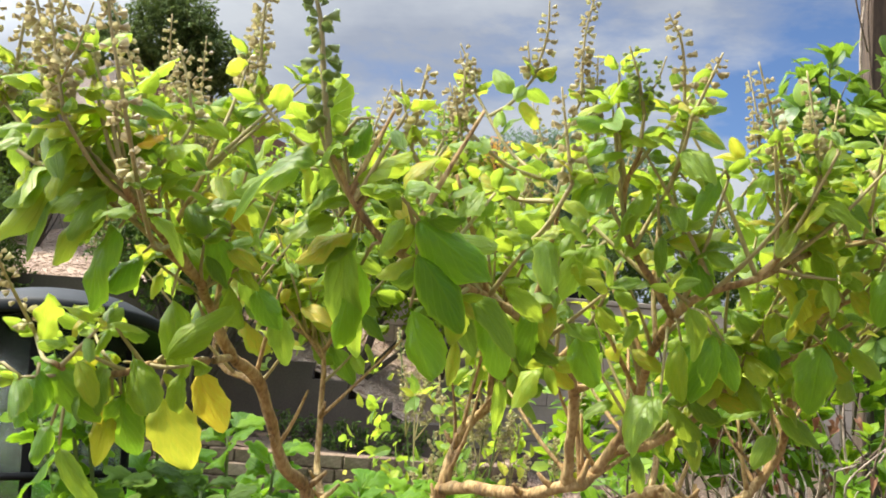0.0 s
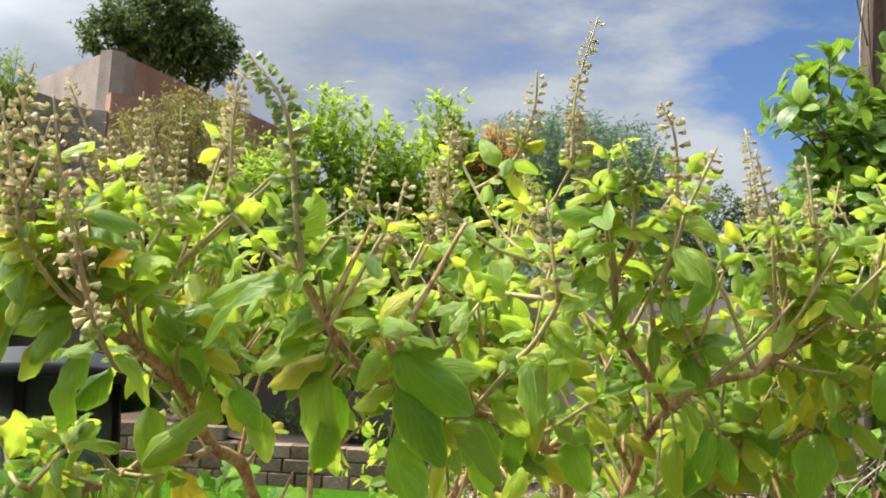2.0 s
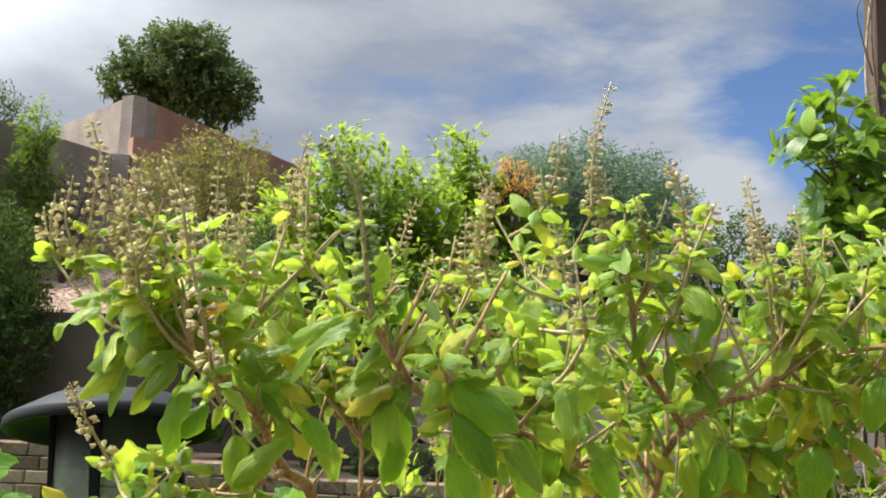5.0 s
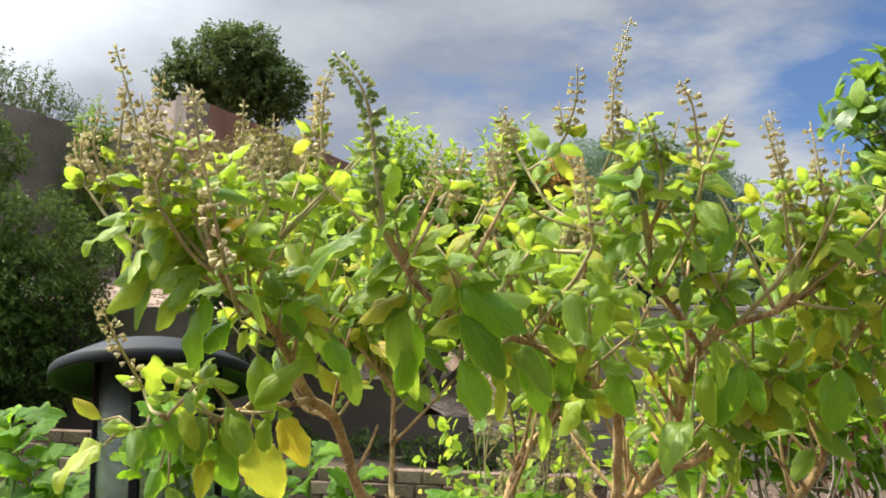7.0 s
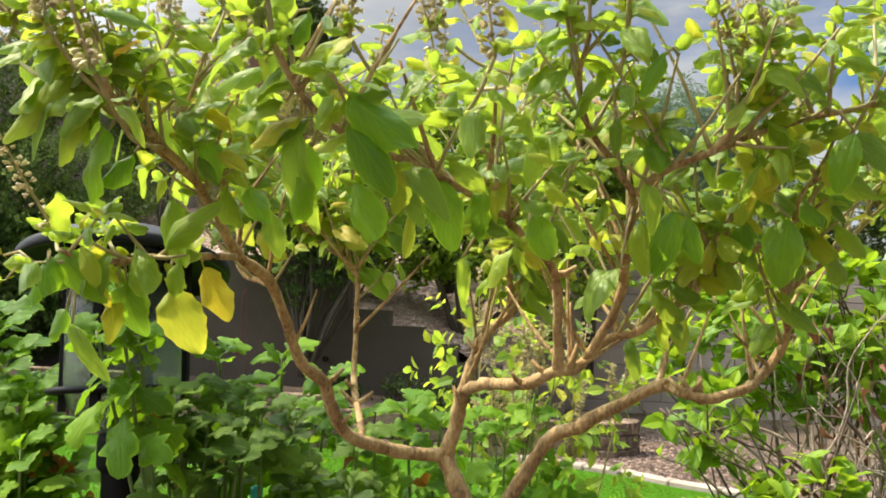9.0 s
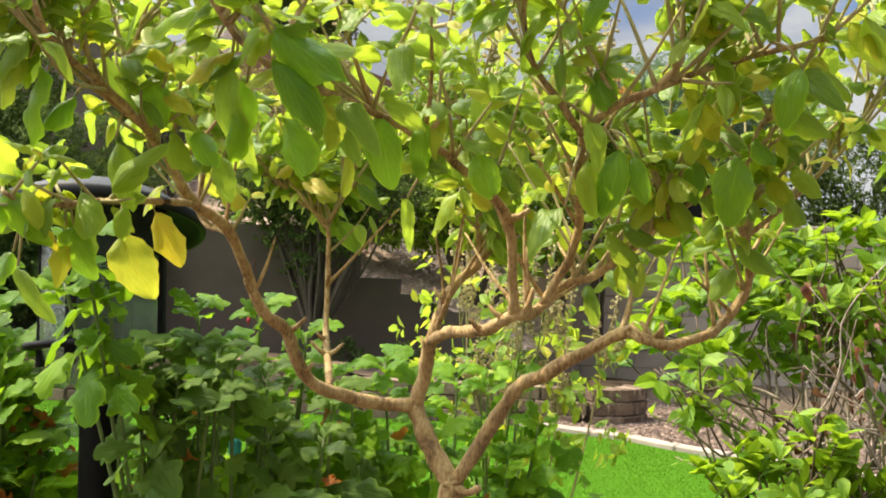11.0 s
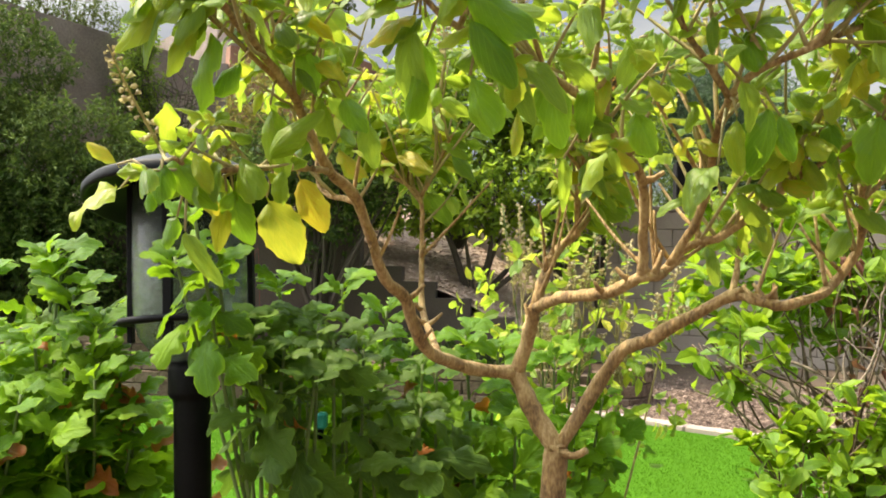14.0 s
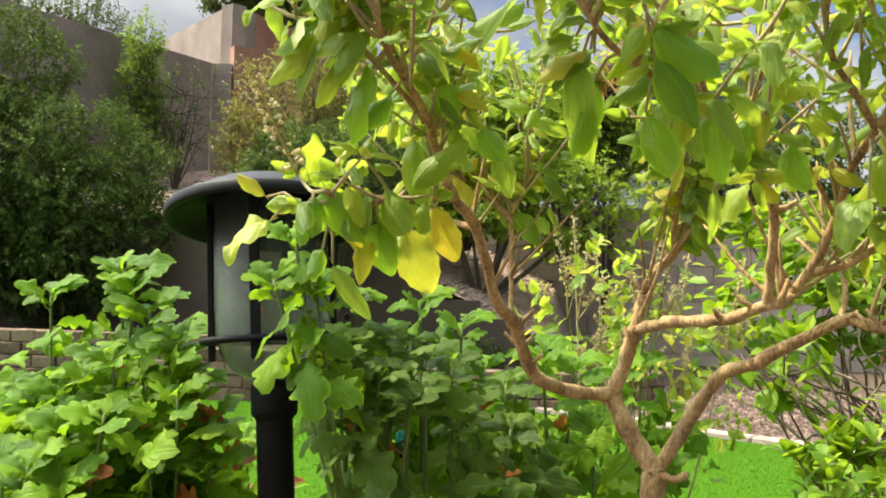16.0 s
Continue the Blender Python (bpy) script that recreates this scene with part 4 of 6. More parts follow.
def leafy_bush(name, label, category, base, blobs, tufts, per, tuft_len, size, outline, mat_one, mat_many, seed, singles, limbs=6, trunk_r=0.02, wide=1.0, lift=0.6, bark=None, fold=0.3, droop=0.25):
    """A near bush: the nearest leaves are single objects, the rest is joined."""
    rs2 = np.random.RandomState(seed)
    rg2 = random.Random(seed)
    bark = bark or M_bark
    ob = thing(name, base, label, category)
    b0 = Vector(base)
    for i in range(limbs):
        b = blobs[i % len(blobs)]
        tip = Vector(b[:3]) + Vector((rg2.uniform(-0.6, 0.6) * b[3], rg2.uniform(-0.6, 0.6) * b[4], rg2.uniform(-0.1, 0.6) * b[5]))
        mid = b0.lerp(tip, 0.5) + Vector((rg2.uniform(-0.1, 0.1), rg2.uniform(-0.1, 0.1), 0.03))
        rod("limb", [b0 + Vector((rg2.uniform(-1, 1), rg2.uniform(-1, 1), 0)) * trunk_r * 2, mid, tip], trunk_r * rg2.uniform(0.5, 1), trunk_r * 0.25, bark, ob, segs=7, knobs=0.05)
    at, way, up, root, grow = tuft_leaves(rs2, blobs, tufts, per, tuft_len, lift)
    s = size * (0.65 + 0.6 * rs2.random(len(at)))
    order = np.argsort(at[:, 1])
    first, rest = order[:singles], order[singles:]
    kinds = [leaf_mesh("leaf", outline, mat_one, fold * rg2.uniform(0.5, 1.4), droop * rg2.uniform(0.3, 1.6), 0.02, 0.0, rg2, 0.08) for _ in range(5)]
    for i in first:
        put_leaf("leaf", rg2.choice(kinds), ob, aim(at[i], way[i], up[i], s[i], wide))
    if len(rest):
        leaf_cloud("foliage", at[rest], way[rest], up[rest], s[rest], mat_many, ob, 0.62 * wide, droop, full=True)
    bend = rs2.normal(0, 0.2 * tuft_len, (len(root), 3))
    many_rods("brushwood", [([root[i] - grow[i] * tuft_len * 1.2 + bend[i], root[i], root[i] + grow[i] * tuft_len], 0.0035, 0.0015) for i in range(0, len(root), 2)], bark, ob, "stuff", segs=5)
    return ob


leafy_bush("citrus_bush", "glossy green broad-leaved citrus bush beside the post", "bush", (1.62, 3.35, 0.0), [(1.359, 3.3, 1.963, 0.095, 0.127, 0.212), (1.621, 3.35, 1.749, 0.212, 0.212, 0.318), (1.6, 3.3, 2.111, 0.127, 0.159, 0.127), (1.604, 3.3, 1.323, 0.265, 0.212, 0.318), (1.453, 3.3, 1.59, 0.17, 0.191, 0.191)], 190, 8, 0.12, 0.085, ROUND, M_citrus, M_citrus_small, 41, 280, wide=1.0)
privet = leafy_bush("privet_bush", "light green leafy bush at the edge of the lawn", "bush", (0.9, 2.55, 0.0), [(0.661, 2.4, 0.472, 0.106, 0.148, 0.085), (0.793, 2.4, 0.542, 0.148, 0.148, 0.127), (0.663, 2.85, 0.892, 0.233, 0.17, 0.106), (0.885, 2.75, 0.91, 0.212, 0.159, 0.127), (0.499, 2.6, 0.808, 0.148, 0.127, 0.064), (1.078, 2.9, 1.035, 0.265, 0.212, 0.17), (0.753, 3.0, 1.079, 0.233, 0.212, 0.095), (1.215, 2.65, 0.723, 0.159, 0.159, 0.212), (0.962, 2.35, 0.52, 0.17, 0.159, 0.159)], 330, 9, 0.075, 0.062, OBOVATE, M_privet, M_privet_small, 42, 290, limbs=14, trunk_r=0.008, wide=1.0, lift=1.1, bark=M_brownstem, droop=0.15)
rg = random.Random(44)
privet_leaves = [leaf_mesh("leaf", OBOVATE, M_privet, rg.uniform(0.2, 0.5), rg.uniform(0.05, 0.3), 0.02, 0.0, rg, 0.08) for _ in range(4)]
for k in range(9):
    a = Vector((rg.uniform(0.7, 0.95), rg.uniform(2.55, 2.8), rg.uniform(0.5, 0.62)))
    b = Vector((rg.uniform(0.4, 0.62), rg.uniform(2.45, 2.75), rg.uniform(0.68, 0.84)))
    mid = a.lerp(b, 0.5) + Vector((rg.uniform(-0.05, 0.05), 0, rg.uniform(-0.06, 0.03)))
    rod("branch", [a, a.lerp(mid, 0.5) + Vector((0, 0, rg.uniform(-0.02, 0.02))), mid, mid.lerp(b, 0.5) + Vector((0, 0, rg.uniform(-0.02, 0.02))), b], 0.005, 0.0018, M_brownstem if k % 3 else M_drytwig, privet, segs=6, knobs=0.06)
    for i in range(8):
        p = mid.lerp(b, 0.35 + 0.65 * i / 7)
        way = Vector((rg.uniform(-1, 1), rg.uniform(-1, 1), rg.uniform(0.2, 1.2)))
        put_leaf("leaf", rg.choice(privet_leaves), privet, aim(p, way, (rg.uniform(-0.7, 0.5), -0.5, 1), rg.uniform(0.035, 0.06)))
rg = random.Random(43)
thicket = thing("dry_thicket", (1.0, 2.6, 0), "tangle of bare grey-brown twigs with curled dead leaves", "dry shrub")
for k in range(190):
    b = Vector((rg.uniform(0.76, 1.25), rg.uniform(2.45, 2.8), rg.uniform(0.0, 0.75)))
    way = Vector((rg.uniform(-0.6, 0.5), rg.uniform(-0.4, 0.4), rg.uniform(0.1, 1.2))).normalized()
    L = rg.uniform(0.2, 0.55)
    pts = [b]
    for i in range(5):
        way = (way + Vector((rg.uniform(-0.55, 0.55), rg.uniform(-0.3, 0.3), rg.uniform(-0.4, 0.4)))).normalized()
        pts.append(pts[-1] + way * L / 5)
    rod("twig", pts, rg.uniform(0.003, 0.006), 0.0014, M_drytwig if k % 4 else M_brownstem, thicket, segs=5, steps=3)
dead = [leaf_mesh("dead_leaf", OVAL, M_dead, 1.2, 0.8, 0.08, 0.0, rg, 0.05) for _ in range(3)]
for k in range(110):
    p = Vector((rg.uniform(0.74, 1.15), rg.uniform(2.4, 2.7), rg.uniform(0.4, 1.05)))
    put_leaf("dead_leaf", rg.choice(dead), thicket, aim(p, (rg.uniform(-1, 1), rg.uniform(-1, 1), -0.6), (rg.uniform(-1, 1), rg.uniform(-1, 1), 1), rg.uniform(0.022, 0.042)))

# ---- garden lamp ----
LX, LY = -0.39, 1.273
lamp = thing("garden_lamp", (LX, LY, 0), "black post lamp with seeded glass bowl and wide cap", "garden lamp")


def lamp_part(name, me, label="", parent=None):
    ob = new(name, me)
    ob.parent = parent or lamp
    ob.matrix_parent_inverse = (Matrix.Translation((LX, LY, 0)) if parent is None else parent.matrix_basis).inverted()
    tagged(ob, label)
    ob.matrix_basis = Matrix.Translation((LX, LY, 0)) @ Matrix.Rotation(radians(-4.5), 4, "Y") @ Matrix.Rotation(radians(-5), 4, "X")
    return ob


post_profile = [(0.0255, -0.05), (0.0255, 0.785), (0.0265, 0.79), (0.031, 0.794), (0.0325, 0.799), (0.0325, 0.83), (0.03, 0.842)]
lamp_part("post", lathe("post", post_profile, M_black, segs=28))
bowl = [(0.03, 0.842), (0.054, 0.856), (0.073, 0.88), (0.079, 0.91), (0.08, 0.94), (0.08, 1.099)]
lamp_part("glass", lathe("glass", bowl + [(q - 0.0025, z + 0.001) for q, z in reversed(bowl)], M_glass, closed=True, segs=48), "clear seeded glass bowl").visible_shadow = False
lamp_part("ring", lathe("ring", [(0.083, 0.895), (0.099, 0.895), (0.102, 0.899), (0.099, 0.904), (0.083, 0.904)], M_black, closed=True, segs=48))
for k in range(4):
    a = radians(2 + 90 * k)
    v, f = block_data(-0.0065, -0.004, 0.872, 0.0065, 0.004, 1.098, 0.001)
    c, s = math.cos(a), math.sin(a)
    v = [(0.088 * c + q.x * -s + q.y * c, 0.088 * s + q.x * c + q.y * s, q.z) for q in v]
    lamp_part("bar", mesh("bar", v, f, M_black, smooth=False))
cap_profile = [(0.0, 1.1), (0.085, 1.1), (0.136, 1.076), (0.139, 1.064), (0.144, 1.064), (0.1455, 1.067), (0.1455, 1.077), (0.142, 1.081), (0.1, 1.105), (0.092, 1.109), (0.082, 1.111), (0.0, 1.112)]
cap = lamp_part("cap", lathe("cap", cap_profile, M_cap, segs=56), "wide black cap")
tip_back = Matrix.Translation((0, 0, 1.11)) @ Matrix.Rotation(radians(-9), 4, "X") @ Matrix.Translation((0, 0, -1.11))
cap.matrix_basis = cap.matrix_basis @ tip_back
lamp_part("solar_panel", lathe("solar_panel", [(0.0, 1.1115), (0.06, 1.1115), (0.06, 1.1145), (0.0, 1.1145)], M_cap, segs=24), parent=cap).matrix_basis = cap.matrix_basis

# ---- lobed-leaf plants round the lamp ----
rg = random.Random(51)
MUM_LEAVES = [leaf_mesh("leaf", LOBED, M_mum, rg.uniform(0.2, 0.7), rg.uniform(0.1, 0.6), 0.05, 0.0, rg, 0.12, rg.uniform(0.2, 0.7), 0.15) for _ in range(7)]
MUM_SHADE = [leaf_mesh("leaf", LOBED, M_mum_shade, rg.uniform(0.2, 0.7), rg.uniform(0.3, 0.9), 0.06, 0.0, rg, 0.12, rg.uniform(0.3, 0.9), 0.15) for _ in range(5)]
MUM_DEAD = [leaf_mesh("leaf", LOBED, M_rust, rg.uniform(0.4, 0.9), rg.uniform(0.3, 0.8), 0.07, 0.0, rg, 0.1) for _ in range(3)]


def over_post(p):
    """The gaps before the lamp post and the stake, which no leaf covers."""
    before_stake = 0.72 < p.z < 0.82 and p.y < 1.42 and abs(p.x + 0.277 - 0.24 * (1.42 - p.y)) < 0.035
    return before_stake or p.z < 0.85 and p.y < 1.36 and abs(p.x + 0.435 - 0.33 * (1.27 - p.y)) < 0.07


def lobed_plant(base, tops, label, seed, size=0.07, dead=0.04, nodes=13, low=0.5, in_shade=False, cloud=1, sink=0.0, stem=0.0042):
    """Stems rising from one root to each of the given tops, with lobed leaves all round, each leaf an object."""
    rg3 = random.Random(seed)
    kinds = MUM_SHADE if in_shade else MUM_LEAVES
    ob = thing("chrysanthemum", base, label, "plant", "lobed-leaf plants round the lamp")
    b0 = Vector(base)
    inner = []
    for top in tops:
        top = Vector(top)
        foot = b0 + Vector((0.2 * (top.x - b0.x), 0.2 * (top.y - b0.y), 0))
        mid = foot.lerp(top, 0.6) + Vector((rg3.uniform(-0.02, 0.02), rg3.uniform(-0.02, 0.02), 0))
        line = smooth_line([foot, mid, top], 14)
        v, f = tube_data(line, stem, 0.0022, 6)
        part("stem", mesh("stem", v, f, M_greenstem), ob)
        turn = rg3.uniform(0, 6.28)
        first = min(low / max(top.z, 0.1), 0.85)
        for i in range(nodes):
            up_part = i / (nodes - 1)
            t = first + (1 - first) * up_part
            p = line[min(int(t * (len(line) - 1)), len(line) - 1)]
            turn += 2.4
            out = Vector((math.cos(turn), math.sin(turn), rg3.uniform(-0.3, 0.6) + up_part ** 2 - sink))
            s = size * (1.15 - 0.62 * up_part ** 1.5) * rg3.uniform(0.75, 1.2)
            withered = rg3.random() < dead and up_part < 0.85
            me = rg3.choice(MUM_DEAD if withered else kinds)
            s *= 0.72 if withered else 1.0
            if over_post(p + out.normalized() * s * 0.8):
                continue
            put_leaf("leaf", me, ob, aim(p, out, Vector((-0.42, -0.45, 0.62)) + Vector((rg3.uniform(-0.6, 0.6), rg3.uniform(-0.5, 0.5), rg3.uniform(-0.3, 0.3))), s, rg3.uniform(0.95, 1.25)))
            for _ in range(cloud if up_part < 0.75 else 0):
                q = p + Vector((rg3.gauss(0, 0.035), rg3.gauss(0, 0.035), rg3.gauss(-0.02, 0.03)))
                if over_post(q):
                    continue
                inner.append((q, out + Vector((rg3.uniform(-1, 1), rg3.uniform(-1, 1), rg3.uniform(-0.4, 0.4))), Vector((rg3.uniform(-0.8, 0.8), rg3.uniform(-1.4, 0.1), 0.5)), s * rg3.uniform(0.8, 1.2)))
        for i in range(6):
            a2 = 1.05 * i + rg3.uniform(-0.3, 0.3)
            put_leaf("leaf", rg3.choice(kinds), ob, aim(top - Vector((0, 0, 0.004 * i)), (math.cos(a2) * 0.7, math.sin(a2) * 0.7, rg3.uniform(0.3, 1.1)), (0.4 * math.cos(a2 + 3.1), 0.4 * math.sin(a2 + 3.1) - 0.6, 0.5), size * rg3.uniform(0.5, 0.8), 1.15))
    if inner:
        leaf_cloud("foliage", [q[0] for q in inner], [q[1] for q in inner], [q[2] for q in inner], [q[3] for q in inner], M_mum_shade_small if in_shade else M_mum_small, ob, 1.0, like=kinds[seed % 5])
    return ob


# the sunlit ones beside the lawn
lobed_plant((-0.72, 1.46, 0), [(-0.73, 1.45, 0.985), (-0.663, 1.4, 0.925), (-0.7, 1.42, 0.96), (-0.77, 1.5, 0.84), (-0.61, 1.37, 0.875), (-0.7, 1.36, 0.86), (-0.64, 1.46, 0.88), (-0.75, 1.38, 0.83)], "sunlit bright green chrysanthemum with upright leafy shoots", 61, 0.08, low=0.55)
lobed_plant((-0.87, 1.5, 0), [(-0.875, 1.5, 0.94), (-0.87, 1.45, 0.79), (-0.81, 1.42, 0.8), (-0.85, 1.54, 0.86), (-0.9, 1.47, 0.75), (-0.83, 1.4, 0.77)], "bright green chrysanthemum beside the lawn", 62, 0.078, low=0.55)
lobed_plant((-0.8, 1.32, 0), [(-0.89, 1.43, 0.735), (-0.79, 1.34, 0.75), (-0.82, 1.29, 0.71), (-0.73, 1.29, 0.77), (-0.67, 1.28, 0.79), (-0.76, 1.25, 0.72), (-0.7, 1.24, 0.7)], "leafy green chrysanthemum with some rusty lower leaves", 63, 0.076, dead=0.08, low=0.5, nodes=11)
lobed_plant((-0.62, 1.38, 0), [(-0.6, 1.36, 0.83), (-0.58, 1.31, 0.81), (-0.64, 1.34, 0.8), (-0.56, 1.37, 0.74), (-0.61, 1.29, 0.74), (-0.54, 1.34, 0.71)], "low green chrysanthemum beside the black lamp post", 64, 0.07, dead=0.1, low=0.5, nodes=11)
lobed_plant((-0.61, 1.44, 0), [(-0.585, 1.4, 0.815), (-0.61, 1.37, 0.81), (-0.56, 1.39, 0.77)], "small rusty chrysanthemum at the foot of the lamp", 67, 0.07, dead=0.85, low=0.7, nodes=8, cloud=0)
lobed_plant((-0.53, 1.6, 0), [(-0.51, 1.52, 0.715), (-0.57, 1.58, 0.72), (-0.54, 1.62, 0.7)], "low chrysanthemum with many rusty orange leaves", 74, 0.062, dead=0.4, low=0.5, nodes=8, cloud=0)
# stems that climb past the post and hang over the lamp glass
lobed_plant((-0.08, 1.25, 0), [(-0.374, 1.13, 1.03), (-0.4, 1.14, 0.98), (-0.352, 1.15, 0.97)], "tall leafy chrysanthemum shoots hanging before the lamp glass", 72, 0.056, nodes=12, low=0.83, cloud=0, sink=0.7, stem=0.003)
# the next three wear the darkened leaf colours that stand in for shade
lobed_plant((-0.3, 1.24, 0), [(-0.335, 1.2, 0.9), (-0.315, 1.23, 0.915), (-0.28, 1.27, 0.91), (-0.31, 1.21, 0.85), (-0.28, 1.2, 0.87), (-0.24, 1.2, 0.84), (-0.31, 1.19, 0.87), (-0.25, 1.25, 0.9)], "shaded dark green chrysanthemum leaning on the lamp", 68, 0.052, dead=0.12, in_shade=True, low=0.76, nodes=10, cloud=1, sink=0.5)
lobed_plant((-0.19, 1.32, 0), [(-0.23, 1.25, 0.88), (-0.2, 1.3, 0.865), (-0.13, 1.38, 0.84), (-0.19, 1.29, 0.79), (-0.12, 1.3, 0.79)], "green chrysanthemum under the basil branches", 65, 0.052, dead=0.14, in_shade=True, low=0.7, nodes=9, cloud=1, sink=0.3)
lobed_plant((-0.29, 1.46, 0), [(-0.3, 1.4, 0.79), (-0.26, 1.46, 0.82), (-0.33, 1.45, 0.7)], "dark green chrysanthemum behind the lamp post", 73, 0.06, dead=0.25, in_shade=True, low=0.6, nodes=6, cloud=0)
lobed_plant((-0.23, 1.5, 0), [(-0.264, 1.45, 0.945), (-0.204, 1.5, 0.91), (-0.225, 1.55, 0.86), (-0.17, 1.52, 0.84), (-0.365, 1.46, 0.945), (-0.34, 1.48, 0.89)], "green chrysanthemum with pale shoot tips", 69, 0.066, dead=0.03, low=0.62, nodes=13, cloud=1)
lobed_plant((-0.06, 1.52, 0), [(-0.08, 1.5, 0.875), (-0.12, 1.46, 0.83), (-0.03, 1.52, 0.85), (-0.1, 1.55, 0.74), (0.0, 1.48, 0.76), (-0.06, 1.44, 0.72)], "green chrysanthemum beside the basil trunk", 70, 0.07, dead=0.05, low=0.5, nodes=12)
lobed_plant((0.065, 1.82, 0), [(0.0, 1.8, 0.83), (0.06, 1.75, 0.82), (0.11, 1.85, 0.84), (0.03, 1.85, 0.72), (0.1, 1.75, 0.7), (0.15, 1.8, 0.75)], "green chrysanthemum behind the basil trunk", 66, 0.066, low=0.45)

# ---- basil ----
rg = random.Random(71)
basil = thing("basil_plant", (0.02, 1.28, 0), "large woody basil with green and yellowing leaves and dry flower spikes", "basil plant")
BASIL_LEAVES = [leaf_mesh("leaf", BASIL, M_basil, rg.uniform(-0.1, 0.9), rg.uniform(0.1, 1.0), rg.uniform(0.04, 0.1), 0.04, rg, 0.2, rg.uniform(0.4, 1.3), 0.25) for _ in range(24)]
OLD_LEAVES = [leaf_mesh("leaf", BASIL, M_basil_old, rg.uniform(-0.2, 0.5), rg.uniform(0.1, 0.6), rg.uniform(0.04, 0.09), 0.04, rg, 0.16, rg.uniform(0.3, 0.9), 0.2) for _ in range(8)]
YELLOW_LEAVES = [leaf_mesh("leaf", BASIL, M_yellow, rg.uniform(0.2, 0.5), rg.uniform(0.1, 0.4), 0.06, 0.05, rg, 0.2, 0.5) for _ in range(3)]

BRANCHES = {}


def branch(name, points, r0, r1, knobs=0.11):
    line = smooth_line(points, 6)
    for q in line[2:-2]:
        q += noise.noise_vector(q * 42) * min(0.0022, r0 * 0.4)
    v, f = tube_data(line, r0, r1, 9, knobs, rg)
    part("branch", mesh("branch", v, f, M_stem), basil)
    BRANCHES[name] = line


v, f = tube_data(smooth_line([(0.030, 1.250, -0.030), (0.040, 1.240, 0.350), (0.055, 1.228, 0.725), (0.058, 1.225, 0.757)], 7), 0.0165, 0.0138, 12, 0.1, rg)
part("trunk", mesh("trunk", v, f, M_stem), basil, "pale brown woody trunk")
branch("fork", [(0.058, 1.225, 0.757), (0.031, 1.235, 0.793), (0.005, 1.245, 0.845)], 0.0128, 0.0115)
branch("stub", [(0.058, 1.225, 0.757), (0.074, 1.210, 0.752), (0.092, 1.199, 0.761)], 0.006, 0.004)
branch("left", [(0.005, 1.245, 0.845), (-0.059, 1.190, 0.858), (-0.095, 1.113, 0.885), (-0.112, 1.085, 0.936), (-0.135, 1.050, 0.968), (-0.153, 1.010, 1.037), (-0.171, 0.957, 1.062), (-0.184, 0.920, 1.100), (-0.186, 0.880, 1.118), (-0.198, 0.830, 1.142), (-0.210, 0.775, 1.162), (-0.212, 0.740, 1.187)], 0.0086, 0.002)
branch("left_low", [(-0.171, 0.957, 1.062), (-0.179, 0.900, 1.058), (-0.211, 0.864, 1.054), (-0.215, 0.833, 1.049), (-0.246, 0.806, 1.045), (-0.258, 0.790, 1.052)], 0.0036, 0.002)
branch("left_strand", [(-0.186, 0.880, 1.118), (-0.218, 0.820, 1.152), (-0.243, 0.780, 1.174), (-0.256, 0.770, 1.178)], 0.0026, 0.0016)
branch("left_inner", [(-0.193, 0.890, 1.124), (-0.206, 0.870, 1.160), (-0.187, 0.860, 1.203), (-0.181, 0.860, 1.228)], 0.0026, 0.0015)
branch("left_back", [(-0.155, 1.015, 1.037), (-0.206, 1.060, 1.060), (-0.214, 1.080, 1.147), (-0.256, 1.100, 1.200)], 0.0035, 0.002)
branch("back", [(-0.084, 1.170, 0.870), (-0.119, 1.285, 0.920), (-0.125, 1.300, 0.991), (-0.130, 1.300, 1.070), (-0.174, 1.320, 1.101), (-0.232, 1.330, 1.141)], 0.0046, 0.0022)
branch("back_up", [(-0.130, 1.300, 1.066), (-0.109, 1.300, 1.107), (-0.086, 1.280, 1.150)], 0.003, 0.002)
branch("centre", [(0.005, 1.245, 0.845), (0.019, 1.225, 0.889), (0.028, 1.206, 0.928), (0.035, 1.215, 0.958), (0.048, 1.230, 0.993), (0.075, 1.240, 1.021), (0.097, 1.249, 1.053)], 0.0098, 0.0046)
branch("centre_up", [(0.078, 1.240, 1.018), (0.077, 1.235, 1.064), (0.083, 1.200, 1.102), (0.073, 1.180, 1.171)], 0.0042, 0.0024)
branch("centre_right", [(0.028, 1.206, 0.928), (0.060, 1.120, 0.944), (0.101, 1.050, 0.950), (0.133, 1.003, 0.967), (0.151, 1.010, 0.971), (0.176, 1.025, 0.995), (0.219, 1.000, 1.016), (0.269, 0.982, 1.062), (0.269, 0.960, 1.081)], 0.0072, 0.003)
branch("front", [(0.133, 1.003, 0.967), (0.132, 0.990, 0.997), (0.129, 0.965, 1.045), (0.116, 0.940, 1.071), (0.097, 0.900, 1.085), (0.083, 0.852, 1.095), (0.057, 0.811, 1.108), (0.034, 0.780, 1.117), (0.009, 0.750, 1.124), (-0.023, 0.725, 1.134), (-0.043, 0.720, 1.150), (-0.058, 0.715, 1.166), (-0.075, 0.712, 1.197)], 0.0052, 0.0017)
branch("right_up", [(0.160, 1.015, 0.978), (0.182, 1.000, 1.020), (0.191, 0.990, 1.052), (0.189, 0.945, 1.087), (0.190, 0.882, 1.120)], 0.0048, 0.0034)
